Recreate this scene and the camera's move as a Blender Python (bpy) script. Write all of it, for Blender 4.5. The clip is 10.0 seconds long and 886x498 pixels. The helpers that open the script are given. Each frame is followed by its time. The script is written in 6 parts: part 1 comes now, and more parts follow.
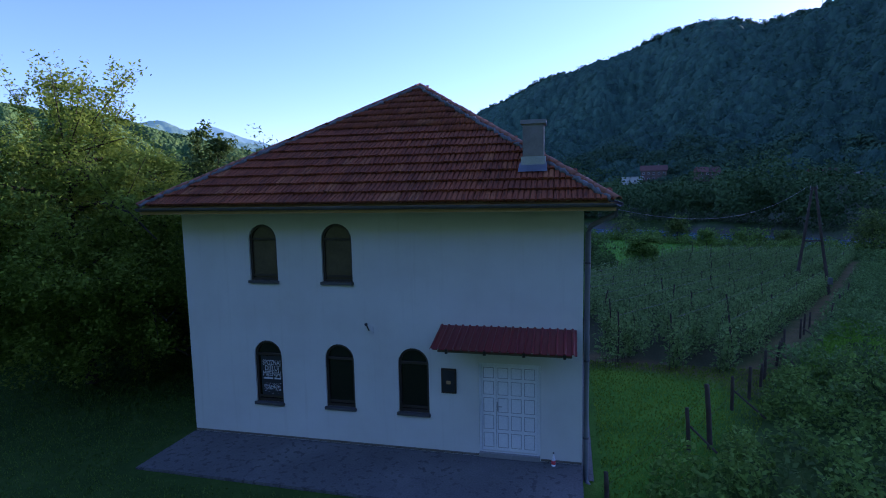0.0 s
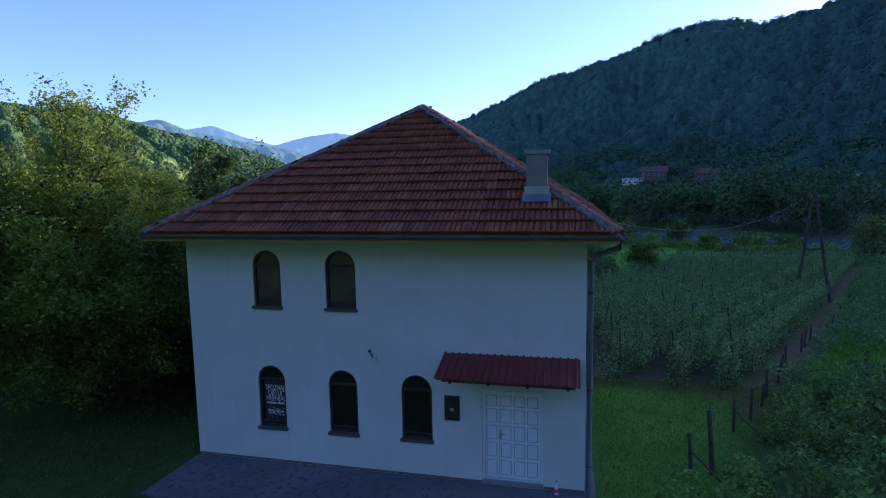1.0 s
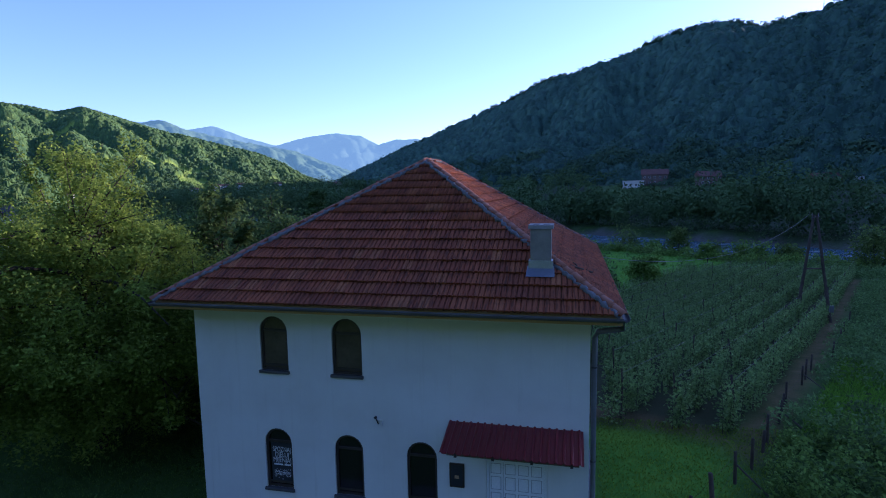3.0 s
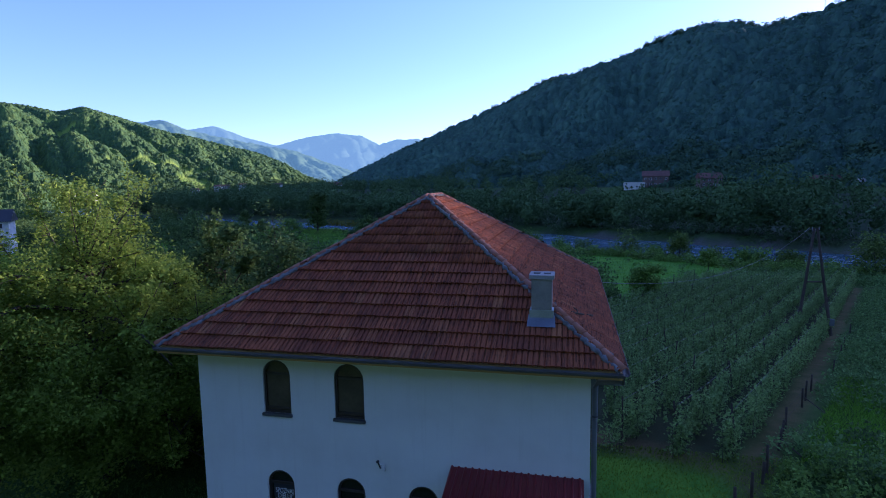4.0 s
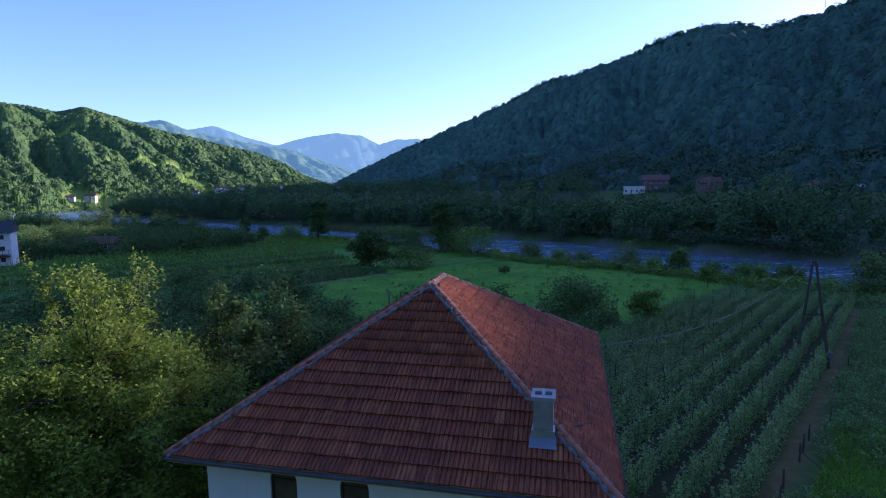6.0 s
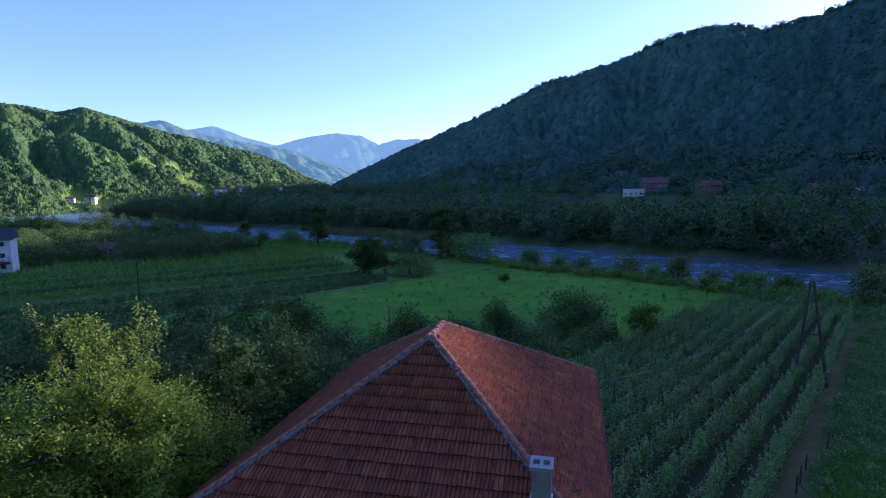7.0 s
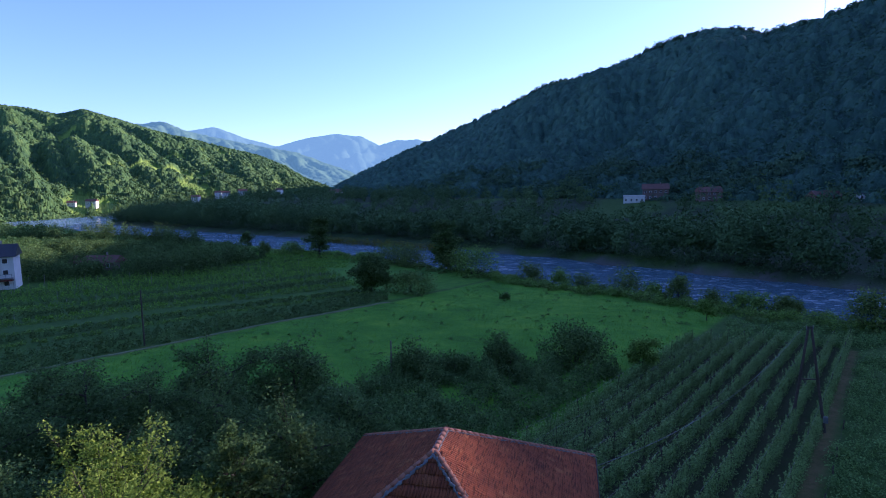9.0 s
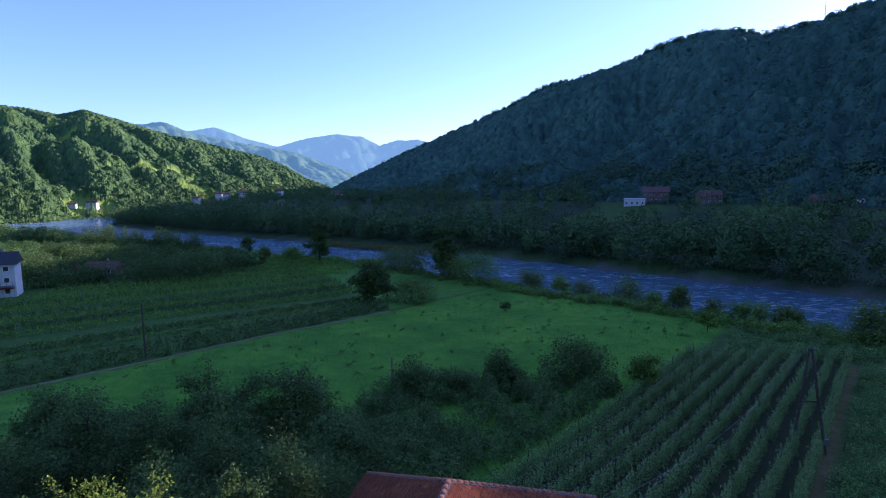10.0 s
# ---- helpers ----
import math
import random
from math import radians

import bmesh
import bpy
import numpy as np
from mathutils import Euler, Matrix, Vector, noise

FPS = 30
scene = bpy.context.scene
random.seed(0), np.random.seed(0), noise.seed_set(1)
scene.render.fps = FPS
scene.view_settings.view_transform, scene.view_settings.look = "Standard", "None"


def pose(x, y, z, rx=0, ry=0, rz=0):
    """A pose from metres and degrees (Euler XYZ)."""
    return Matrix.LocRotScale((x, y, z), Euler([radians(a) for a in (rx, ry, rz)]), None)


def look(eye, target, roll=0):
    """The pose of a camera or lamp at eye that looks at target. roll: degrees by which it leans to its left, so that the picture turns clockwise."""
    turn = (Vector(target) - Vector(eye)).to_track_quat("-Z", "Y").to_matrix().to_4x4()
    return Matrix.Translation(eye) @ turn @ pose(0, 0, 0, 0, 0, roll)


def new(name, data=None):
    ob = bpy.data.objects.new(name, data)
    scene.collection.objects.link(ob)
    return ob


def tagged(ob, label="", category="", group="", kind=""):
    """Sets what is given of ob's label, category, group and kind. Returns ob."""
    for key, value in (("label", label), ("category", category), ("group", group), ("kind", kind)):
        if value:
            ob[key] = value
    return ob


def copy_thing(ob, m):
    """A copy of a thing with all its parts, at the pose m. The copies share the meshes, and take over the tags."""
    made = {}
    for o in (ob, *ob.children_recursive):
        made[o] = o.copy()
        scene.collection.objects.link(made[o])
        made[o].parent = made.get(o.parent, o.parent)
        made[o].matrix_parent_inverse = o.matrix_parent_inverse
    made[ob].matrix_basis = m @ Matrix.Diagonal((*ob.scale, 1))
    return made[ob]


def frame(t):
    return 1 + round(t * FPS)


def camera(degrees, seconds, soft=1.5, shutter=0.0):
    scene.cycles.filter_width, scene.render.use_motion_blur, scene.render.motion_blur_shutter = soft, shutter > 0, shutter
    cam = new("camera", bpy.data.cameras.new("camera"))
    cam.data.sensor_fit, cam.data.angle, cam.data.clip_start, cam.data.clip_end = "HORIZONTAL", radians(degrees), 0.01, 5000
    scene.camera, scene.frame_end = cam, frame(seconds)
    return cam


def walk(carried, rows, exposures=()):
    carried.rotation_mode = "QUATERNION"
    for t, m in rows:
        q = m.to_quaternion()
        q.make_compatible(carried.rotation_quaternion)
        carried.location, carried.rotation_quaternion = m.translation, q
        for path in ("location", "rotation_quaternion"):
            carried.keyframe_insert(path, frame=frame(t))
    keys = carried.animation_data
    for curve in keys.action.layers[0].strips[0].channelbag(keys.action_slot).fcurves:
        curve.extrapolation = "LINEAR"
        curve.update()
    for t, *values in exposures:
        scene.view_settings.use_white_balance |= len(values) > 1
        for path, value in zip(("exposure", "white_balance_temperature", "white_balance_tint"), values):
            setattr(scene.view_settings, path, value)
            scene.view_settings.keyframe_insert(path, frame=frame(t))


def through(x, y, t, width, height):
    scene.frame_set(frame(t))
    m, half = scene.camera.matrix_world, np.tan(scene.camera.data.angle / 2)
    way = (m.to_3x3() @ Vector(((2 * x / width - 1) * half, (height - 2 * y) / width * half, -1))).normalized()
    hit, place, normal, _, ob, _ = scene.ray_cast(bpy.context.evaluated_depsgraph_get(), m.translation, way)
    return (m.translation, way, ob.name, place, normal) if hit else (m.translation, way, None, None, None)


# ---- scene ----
cam = camera(77.8, 10.0, soft=1.0)
PATH = [
    (0, (9.701, -12.223, 6.335), (9.252, -10.287, 6.11), -1.1),
    (0.5, (9.656, -12.205, 6.641), (9.208, -10.269, 6.416), -1.1),
    (1, (9.623, -12.2, 6.995), (9.174, -10.264, 6.769), -1.0),
    (1.5, (9.605, -12.21, 7.326), (9.156, -10.274, 7.1), -1.0),
    (2, (9.587, -12.21, 7.721), (9.138, -10.274, 7.495), -1.0),
    (2.5, (9.571, -12.214, 8.146), (9.122, -10.278, 7.92), -1.0),
    (3, (9.545, -12.207, 8.666), (9.094, -10.272, 8.44), -1.0),
    (4.5, (9.537, -12.189, 10.443), (9.083, -10.255, 10.216), -1.0),
    (5, (9.515, -12.194, 11.146), (9.061, -10.259, 10.919), -1.0),
    (5.5, (9.496, -12.189, 11.89), (9.042, -10.255, 11.662), -1.0),
    (7, (9.53, -12.193, 14.412), (9.077, -10.258, 14.183), -1.0),
    (7.5, (9.564, -12.236, 15.367), (9.11, -10.302, 15.138), -1.1),
    (8, (9.577, -12.22, 16.41), (9.123, -10.286, 16.181), -1.1),
    (8.5, (9.583, -12.231, 17.387), (9.129, -10.297, 17.158), -1.1),
    (9, (9.547, -12.282, 18.49), (9.092, -10.348, 18.261), -1.1),
    (9.5, (9.487, -12.201, 19.419), (9.032, -10.266, 19.19), -1.1),
    (10, (9.463, -12.135, 20.421), (9.007, -10.201, 20.192), -1.1),
]
EXPOSURES = [(0.0, 0.95, 5460.0, 43.5), (10.0, 0.95, 5460.0, 43.5)]
walk(cam, [(t, look(eye, target, roll)) for t, eye, target, roll in PATH], EXPOSURES)

# ---- world and sun ----
SUN_AZ, SUN_EL = 42.0, 16.28
world = bpy.data.worlds.new("evening_sky")
scene.world = world
world.use_nodes = True
wn = world.node_tree.nodes
sky = wn.new("ShaderNodeTexSky")
sky.sky_type = "NISHITA"
sky.sun_disc = False
sky.sun_elevation, sky.sun_rotation = radians(SUN_EL), radians(SUN_AZ)
sky.altitude, sky.air_density, sky.dust_density, sky.ozone_density = 300, 1.0, 0.4, 4.2
wn["Background"].inputs[1].default_value = 0.15
world.node_tree.links.new(sky.outputs[0], wn["Background"].inputs[0])
sun = new("sun", bpy.data.lights.new("sun", "SUN"))
sun.data.energy, sun.data.angle, sun.data.color = 5.0, radians(0.5), (1.0, 0.86, 0.62)
sun_way = Vector((math.sin(radians(SUN_AZ)) * math.cos(radians(SUN_EL)), math.cos(radians(SUN_AZ)) * math.cos(radians(SUN_EL)), math.sin(radians(SUN_EL))))
sun.matrix_world = look(sun_way * 100, (0, 0, 0))
rng = np.random.default_rng(7)


# ---- materials ----
class Nodes:
    """A small writer of shader graphs."""

    def __init__(self, name):
        self.m = bpy.data.materials.new(name)
        self.m.use_nodes = True
        self.t = self.m.node_tree
        self.t.nodes.clear()
        self.out = self.t.nodes.new("ShaderNodeOutputMaterial")

    def add(self, kind, **inputs):
        n = self.t.nodes.new("ShaderNode" + kind)
        for key, v in inputs.items():
            self.put(n, key.replace("_", " "), v)
        return n

    def put(self, n, key, v):
        slot = n.inputs[int(key)] if key.isdigit() else n.inputs[key]
        if isinstance(v, bpy.types.NodeSocket):
            self.t.links.new(v, slot)
        else:
            slot.default_value = v

    def coords(self, kind="Object"):
        return self.add("TexCoord").outputs[kind]

    def noise(self, scale, detail=5, rough=0.6, vector=None, stretch=None):
        n = self.add("TexNoise", Scale=scale, Detail=detail, Roughness=rough)
        v = vector or self.coords()
        if stretch:
            mp = self.add("Mapping", Vector=v, Scale=stretch)
            v = mp.outputs[0]
        self.t.links.new(v, n.inputs["Vector"])
        return n.outputs["Fac"]

    def ramp(self, fac, *stops):
        n = self.add("ValToRGB", Fac=fac)
        e = n.color_ramp.elements
        while len(e) < len(stops):
            e.new(0.5)
        for el, (p, c) in zip(e, stops):
            el.position, el.color = p, (*c, 1) if len(c) == 3 else c
        return n.outputs["Color"]

    def mix(self, fac, a, b, mode="MIX"):
        n = self.t.nodes.new("ShaderNodeMix")
        n.data_type, n.blend_type = "RGBA", mode
        for i, v in ((0, fac), (6, a), (7, b)):
            if isinstance(v, bpy.types.NodeSocket):
                self.t.links.new(v, n.inputs[i])
            else:
                n.inputs[i].default_value = (*v, 1) if isinstance(v, tuple) and len(v) == 3 else v
        return n.outputs[2]

    def math(self, op, a, b=0.5):
        n = self.t.nodes.new("ShaderNodeMath")
        n.operation = op
        for i, v in ((0, a), (1, b)):
            self.put(n, str(i), v)
        return n.outputs[0]

    def attr(self, name):
        n = self.t.nodes.new("ShaderNodeAttribute")
        n.attribute_name = name
        return n.outputs["Fac"]

    def bump(self, height, strength=0.3, distance=0.01):
        return self.add("Bump", Height=height, Strength=strength, Distance=distance).outputs[0]

    def principled(self, color, rough=0.8, normal=None, **more):
        n = self.add("BsdfPrincipled", **more)
        self.put(n, "Base Color", (*color, 1) if isinstance(color, tuple) else color)
        self.put(n, "Roughness", rough)
        if normal:
            self.put(n, "Normal", normal)
        self.t.links.new(n.outputs[0], self.out.inputs[0])
        return self.m


def two_scale(name, dark, mid, light, big=0.6, fine=14.0, rough=0.8, bump=0.25, dist=0.01, **more):
    """A surface with broad stains and fine grain."""
    n = Nodes(name)
    a = n.ramp(n.noise(big), (0.3, dark), (0.5, mid), (0.72, light))
    g = n.noise(fine, 8, 0.7)
    c = n.mix(0.35, a, n.ramp(g, (0.25, tuple(v * 0.6 for v in mid)), (0.75, tuple(min(1, v * 1.3) for v in mid))))
    return n.principled(c, rough, n.bump(g, bump, dist), **more)


def leafy(name, dark, light, back=0.35, spread=0.22, through=None, mixed=1.0):
    """Leaves: each its own shade, with light passing through."""
    n = Nodes(name)
    isl = n.add("NewGeometry").outputs["Random Per Island"]
    mean = tuple((a + b) / 2 for a, b in zip(dark, light))
    col = n.ramp(isl, (0.0, tuple(v * (1 - 0.5 * mixed) for v in dark)), (0.4, mean), (0.8, light), (1.0, tuple(v * (1 + 0.4 * mixed) for v in light)))
    patch = n.ramp(n.noise(spread, 6, 0.7), (0.35, (0, 0, 0)), (0.65, (1, 1, 1)))
    col = n.mix(n.math("MULTIPLY", patch, 0.4), col, tuple(v * 0.5 for v in dark))
    p = n.add("BsdfPrincipled", Roughness=0.7)
    n.t.links.new(col, p.inputs["Base Color"])
    p.inputs["Specular IOR Level"].default_value = 0.08
    tr = n.add("BsdfTranslucent", Color=through + (1,) if through else n.mix(0.5, col, light))
    ms = n.add("MixShader", Fac=back)
    n.t.links.new(p.outputs[0], ms.inputs[1])
    n.t.links.new(tr.outputs[0], ms.inputs[2])
    n.t.links.new(ms.outputs[0], n.out.inputs[0])
    return n.m


def plaster():
    n = Nodes("white_plaster")
    a = n.ramp(n.noise(0.5, 6), (0.3, (0.61, 0.6, 0.555)), (0.55, (0.675, 0.675, 0.635)), (0.8, (0.72, 0.72, 0.685)))
    streak = n.noise(1.0, 5, 0.6, stretch=(7.0, 7.0, 0.35))
    a = n.mix(n.math("MULTIPLY", n.ramp(streak, (0.55, (0, 0, 0)), (0.8, (1, 1, 1))), 0.35), a, (0.5, 0.48, 0.42))
    g = n.noise(90, 6, 0.7)
    return n.principled(a, 0.9, n.bump(g, 0.35, 0.006))


def roof_clay():
    n = Nodes("clay_roof_tile")
    rnd = n.add("ObjectInfo").outputs["Random"]
    isl = n.add("NewGeometry").outputs["Random Per Island"]
    mixed = n.math("FRACT", n.math("ADD", rnd, isl), 0)
    base = n.ramp(mixed, (0.0, (0.27, 0.072, 0.036)), (0.5, (0.325, 0.088, 0.04)), (0.92, (0.36, 0.104, 0.046)), (1.0, (0.42, 0.145, 0.062)))
    co = n.add("NewGeometry").outputs["Position"]
    lichen = n.ramp(n.noise(0.9, 7, 0.65, co), (0.42, (0, 0, 0)), (0.7, (1, 1, 1)))
    base = n.mix(n.math("MULTIPLY", lichen, 0.4), base, (0.075, 0.042, 0.032))
    g = n.noise(38, 6, 0.7, co)
    base = n.mix(n.math("MULTIPLY", n.ramp(g, (0.5, (0, 0, 0)), (0.75, (1, 1, 1))), 0.4), base, (0.1, 0.065, 0.05))
    # rain streaks run down each slope
    nx = n.math("ABSOLUTE", n.add("SeparateXYZ", Vector=n.add("NewGeometry").outputs["True Normal"]).outputs[0])
    s1, s2 = n.noise(1.0, 4, 0.65, co, (30, 2.2, 2.2)), n.noise(1.0, 4, 0.65, co, (2.2, 30, 2.2))
    streak = n.mix(n.math("GREATER_THAN", nx, 0.45), s1, s2)
    base = n.mix(n.math("MULTIPLY", n.ramp(streak, (0.5, (0, 0, 0)), (0.6, (1, 1, 1))), 0.75), base, (0.06, 0.028, 0.02))
    return n.principled(base, 0.9, n.bump(g, 0.3, 0.008), Specular_IOR_Level=0.1)


def forest(name, dark, mid, light, warm, grain=0.14):
    n = Nodes(name)
    co = n.coords()
    flat = n.add("CombineXYZ", X=n.attr("across"), Y=n.attr("along"))
    cell = n.add("TexVoronoi", Vector=flat.outputs[0], Scale=grain, Randomness=1.0)
    tone = n.add("SeparateColor", Color=cell.outputs["Color"]).outputs[0]
    tint = n.math("ADD", n.math("MULTIPLY", tone, 0.5), n.math("MULTIPLY", n.attr("tint"), 0.5))
    c = n.ramp(tint, (0.1, dark), (0.45, mid), (0.75, light), (0.95, warm))
    # shade between crowns, and in bump hollows, is painted into the colour
    gap_shade = n.ramp(cell.outputs["Distance"], (0.4, (0, 0, 0)), (0.85, (1, 1, 1)))
    c = n.mix(n.math("MULTIPLY", gap_shade, 0.3), c, tuple(v * 0.4 for v in dark))
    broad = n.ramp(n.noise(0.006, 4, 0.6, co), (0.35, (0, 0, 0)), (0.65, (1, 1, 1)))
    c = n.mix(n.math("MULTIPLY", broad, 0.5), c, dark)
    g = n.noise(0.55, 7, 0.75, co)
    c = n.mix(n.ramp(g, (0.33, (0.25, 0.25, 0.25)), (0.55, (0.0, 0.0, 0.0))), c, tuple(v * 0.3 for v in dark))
    open_land = n.attr("field")
    c = n.mix(open_land, c, n.ramp(n.noise(0.02, 4, 0.6, co), (0.35, (0.13, 0.23, 0.035)), (0.7, (0.22, 0.29, 0.06))))
    up = n.math("SUBTRACT", n.math("MULTIPLY", g, 0.5), cell.outputs["Distance"])
    return n.principled(c, 0.9, n.bump(up, 1.0, 1.6), Specular_IOR_Level=0.1)


def canopy(name, dark, light):
    """Closed far woods: each crown its own shade, each spray a little off it."""
    n = Nodes(name)
    isl = n.add("NewGeometry").outputs["Random Per Island"]
    co = n.add("NewGeometry").outputs["Position"]
    broad = n.ramp(n.noise(0.01, 5, 0.65, co), (0.35, (0, 0, 0)), (0.65, (1, 1, 1)))
    tone = n.math("ADD", n.math("MULTIPLY", n.attr("tint"), 0.5), n.math("ADD", n.math("MULTIPLY", isl, 0.2), n.math("MULTIPLY", broad, 0.3)))
    return n.principled(n.mix(tone, dark, light), 0.9, None, Specular_IOR_Level=0.05)


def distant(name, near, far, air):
    """A far backdrop of wooded mountains; kilometres of haze are put in as glow."""
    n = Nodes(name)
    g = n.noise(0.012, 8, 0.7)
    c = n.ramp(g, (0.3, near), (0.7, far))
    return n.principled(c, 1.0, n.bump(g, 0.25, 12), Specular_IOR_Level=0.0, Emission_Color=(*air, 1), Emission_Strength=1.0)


def ground_cover():
    n = Nodes("ground_cover")
    co = n.add("NewGeometry").outputs["Position"]
    fine = n.noise(9, 8, 0.75, co)
    mid = n.noise(0.55, 8, 0.72, co)
    broad = n.noise(0.09, 7, 0.65, co)
    grass = n.ramp(mid, (0.3, (0.038, 0.09, 0.02)), (0.55, (0.065, 0.135, 0.028)), (0.75, (0.105, 0.17, 0.044)))
    meadow = n.ramp(n.math("ADD", n.math("MULTIPLY", broad, 0.6), n.math("MULTIPLY", mid, 0.4)), (0.38, (0.05, 0.18, 0.02)), (0.5, (0.09, 0.295, 0.03)), (0.62, (0.175, 0.39, 0.04)))
    soil = n.ramp(mid, (0.3, (0.04, 0.065, 0.024)), (0.55, (0.06, 0.062, 0.032)), (0.75, (0.045, 0.095, 0.03)))
    dirt = n.ramp(mid, (0.3, (0.15, 0.1, 0.042)), (0.7, (0.25, 0.175, 0.085)))
    shingle = n.ramp(n.noise(2.5, 6, 0.7, co), (0.3, (0.09, 0.09, 0.08)), (0.7, (0.22, 0.21, 0.19)))
    c = n.mix(n.attr("meadow"), grass, meadow)
    c = n.mix(n.attr("soil"), c, soil)
    c = n.mix(n.math("MULTIPLY", n.attr("path"), n.ramp(mid, (0.3, (0.4, 0.4, 0.4)), (0.6, (1, 1, 1)))), c, dirt)
    c = n.mix(n.attr("shingle"), c, shingle)
    c = n.mix(n.attr("woods"), c, n.ramp(mid, (0.3, (0.03, 0.05, 0.024)), (0.7, (0.055, 0.09, 0.04))))
    c = n.mix(0.5, c, n.ramp(fine, (0.25, (0.25, 0.25, 0.25)), (0.8, (1.0, 1.0, 1.0))), "MULTIPLY")
    return n.principled(c, 0.92, n.bump(fine, 0.9, 0.06), Specular_IOR_Level=0.1)


def river_water():
    n = Nodes("river_water")
    co = n.add("NewGeometry").outputs["Position"]
    mp = n.add("Mapping", Vector=co, Rotation=(0, 0, radians(36)), Scale=(0.5, 1.6, 1.0))
    w = n.noise(0.8, 7, 0.7, mp.outputs[0])
    w2 = n.noise(0.09, 4, 0.6, mp.outputs[0])
    foam = n.ramp(n.math("MULTIPLY", n.ramp(w2, (0.42, (0, 0, 0)), (0.56, (1, 1, 1))), n.ramp(w, (0.53, (0, 0, 0)), (0.64, (1, 1, 1)))), (0.2, (0, 0, 0)), (0.8, (1, 1, 1)))
    c = n.mix(foam, (0.13, 0.25, 0.31), (0.65, 0.72, 0.78))
    return n.principled(c, n.mix(foam, (0.18, 0.18, 0.18), (0.7, 0.7, 0.7)), n.bump(w, 1.0, 2.2), IOR=1.33)


def terrace_slab():
    n = Nodes("terrace_concrete")
    co = n.coords()
    base = n.ramp(n.noise(0.45, 6, 0.6, co), (0.3, (0.055, 0.056, 0.057)), (0.55, (0.1, 0.101, 0.101)), (0.75, (0.16, 0.16, 0.158)))
    speck = n.ramp(n.noise(6.5, 3, 0.5, co), (0.57, (0, 0, 0)), (0.61, (1, 1, 1)))
    zone = n.ramp(n.noise(0.3, 3, 0.5, co), (0.36, (0, 0, 0)), (0.5, (1, 1, 1)))
    base = n.mix(n.math("MULTIPLY", n.math("MULTIPLY", speck, zone), 0.9), base, (0.02, 0.024, 0.02))
    g = n.noise(22, 8, 0.7, co)
    base = n.mix(0.35, base, n.ramp(g, (0.3, (0.07, 0.07, 0.07)), (0.7, (0.26, 0.26, 0.255))))
    return n.principled(base, 0.92, n.bump(g, 0.5, 0.012))


def glass():
    n = Nodes("window_glass")
    return n.principled((0.014, 0.013, 0.011), 0.08, n.bump(n.noise(1.2, 2), 0.06, 0.02), Specular_IOR_Level=0.9)


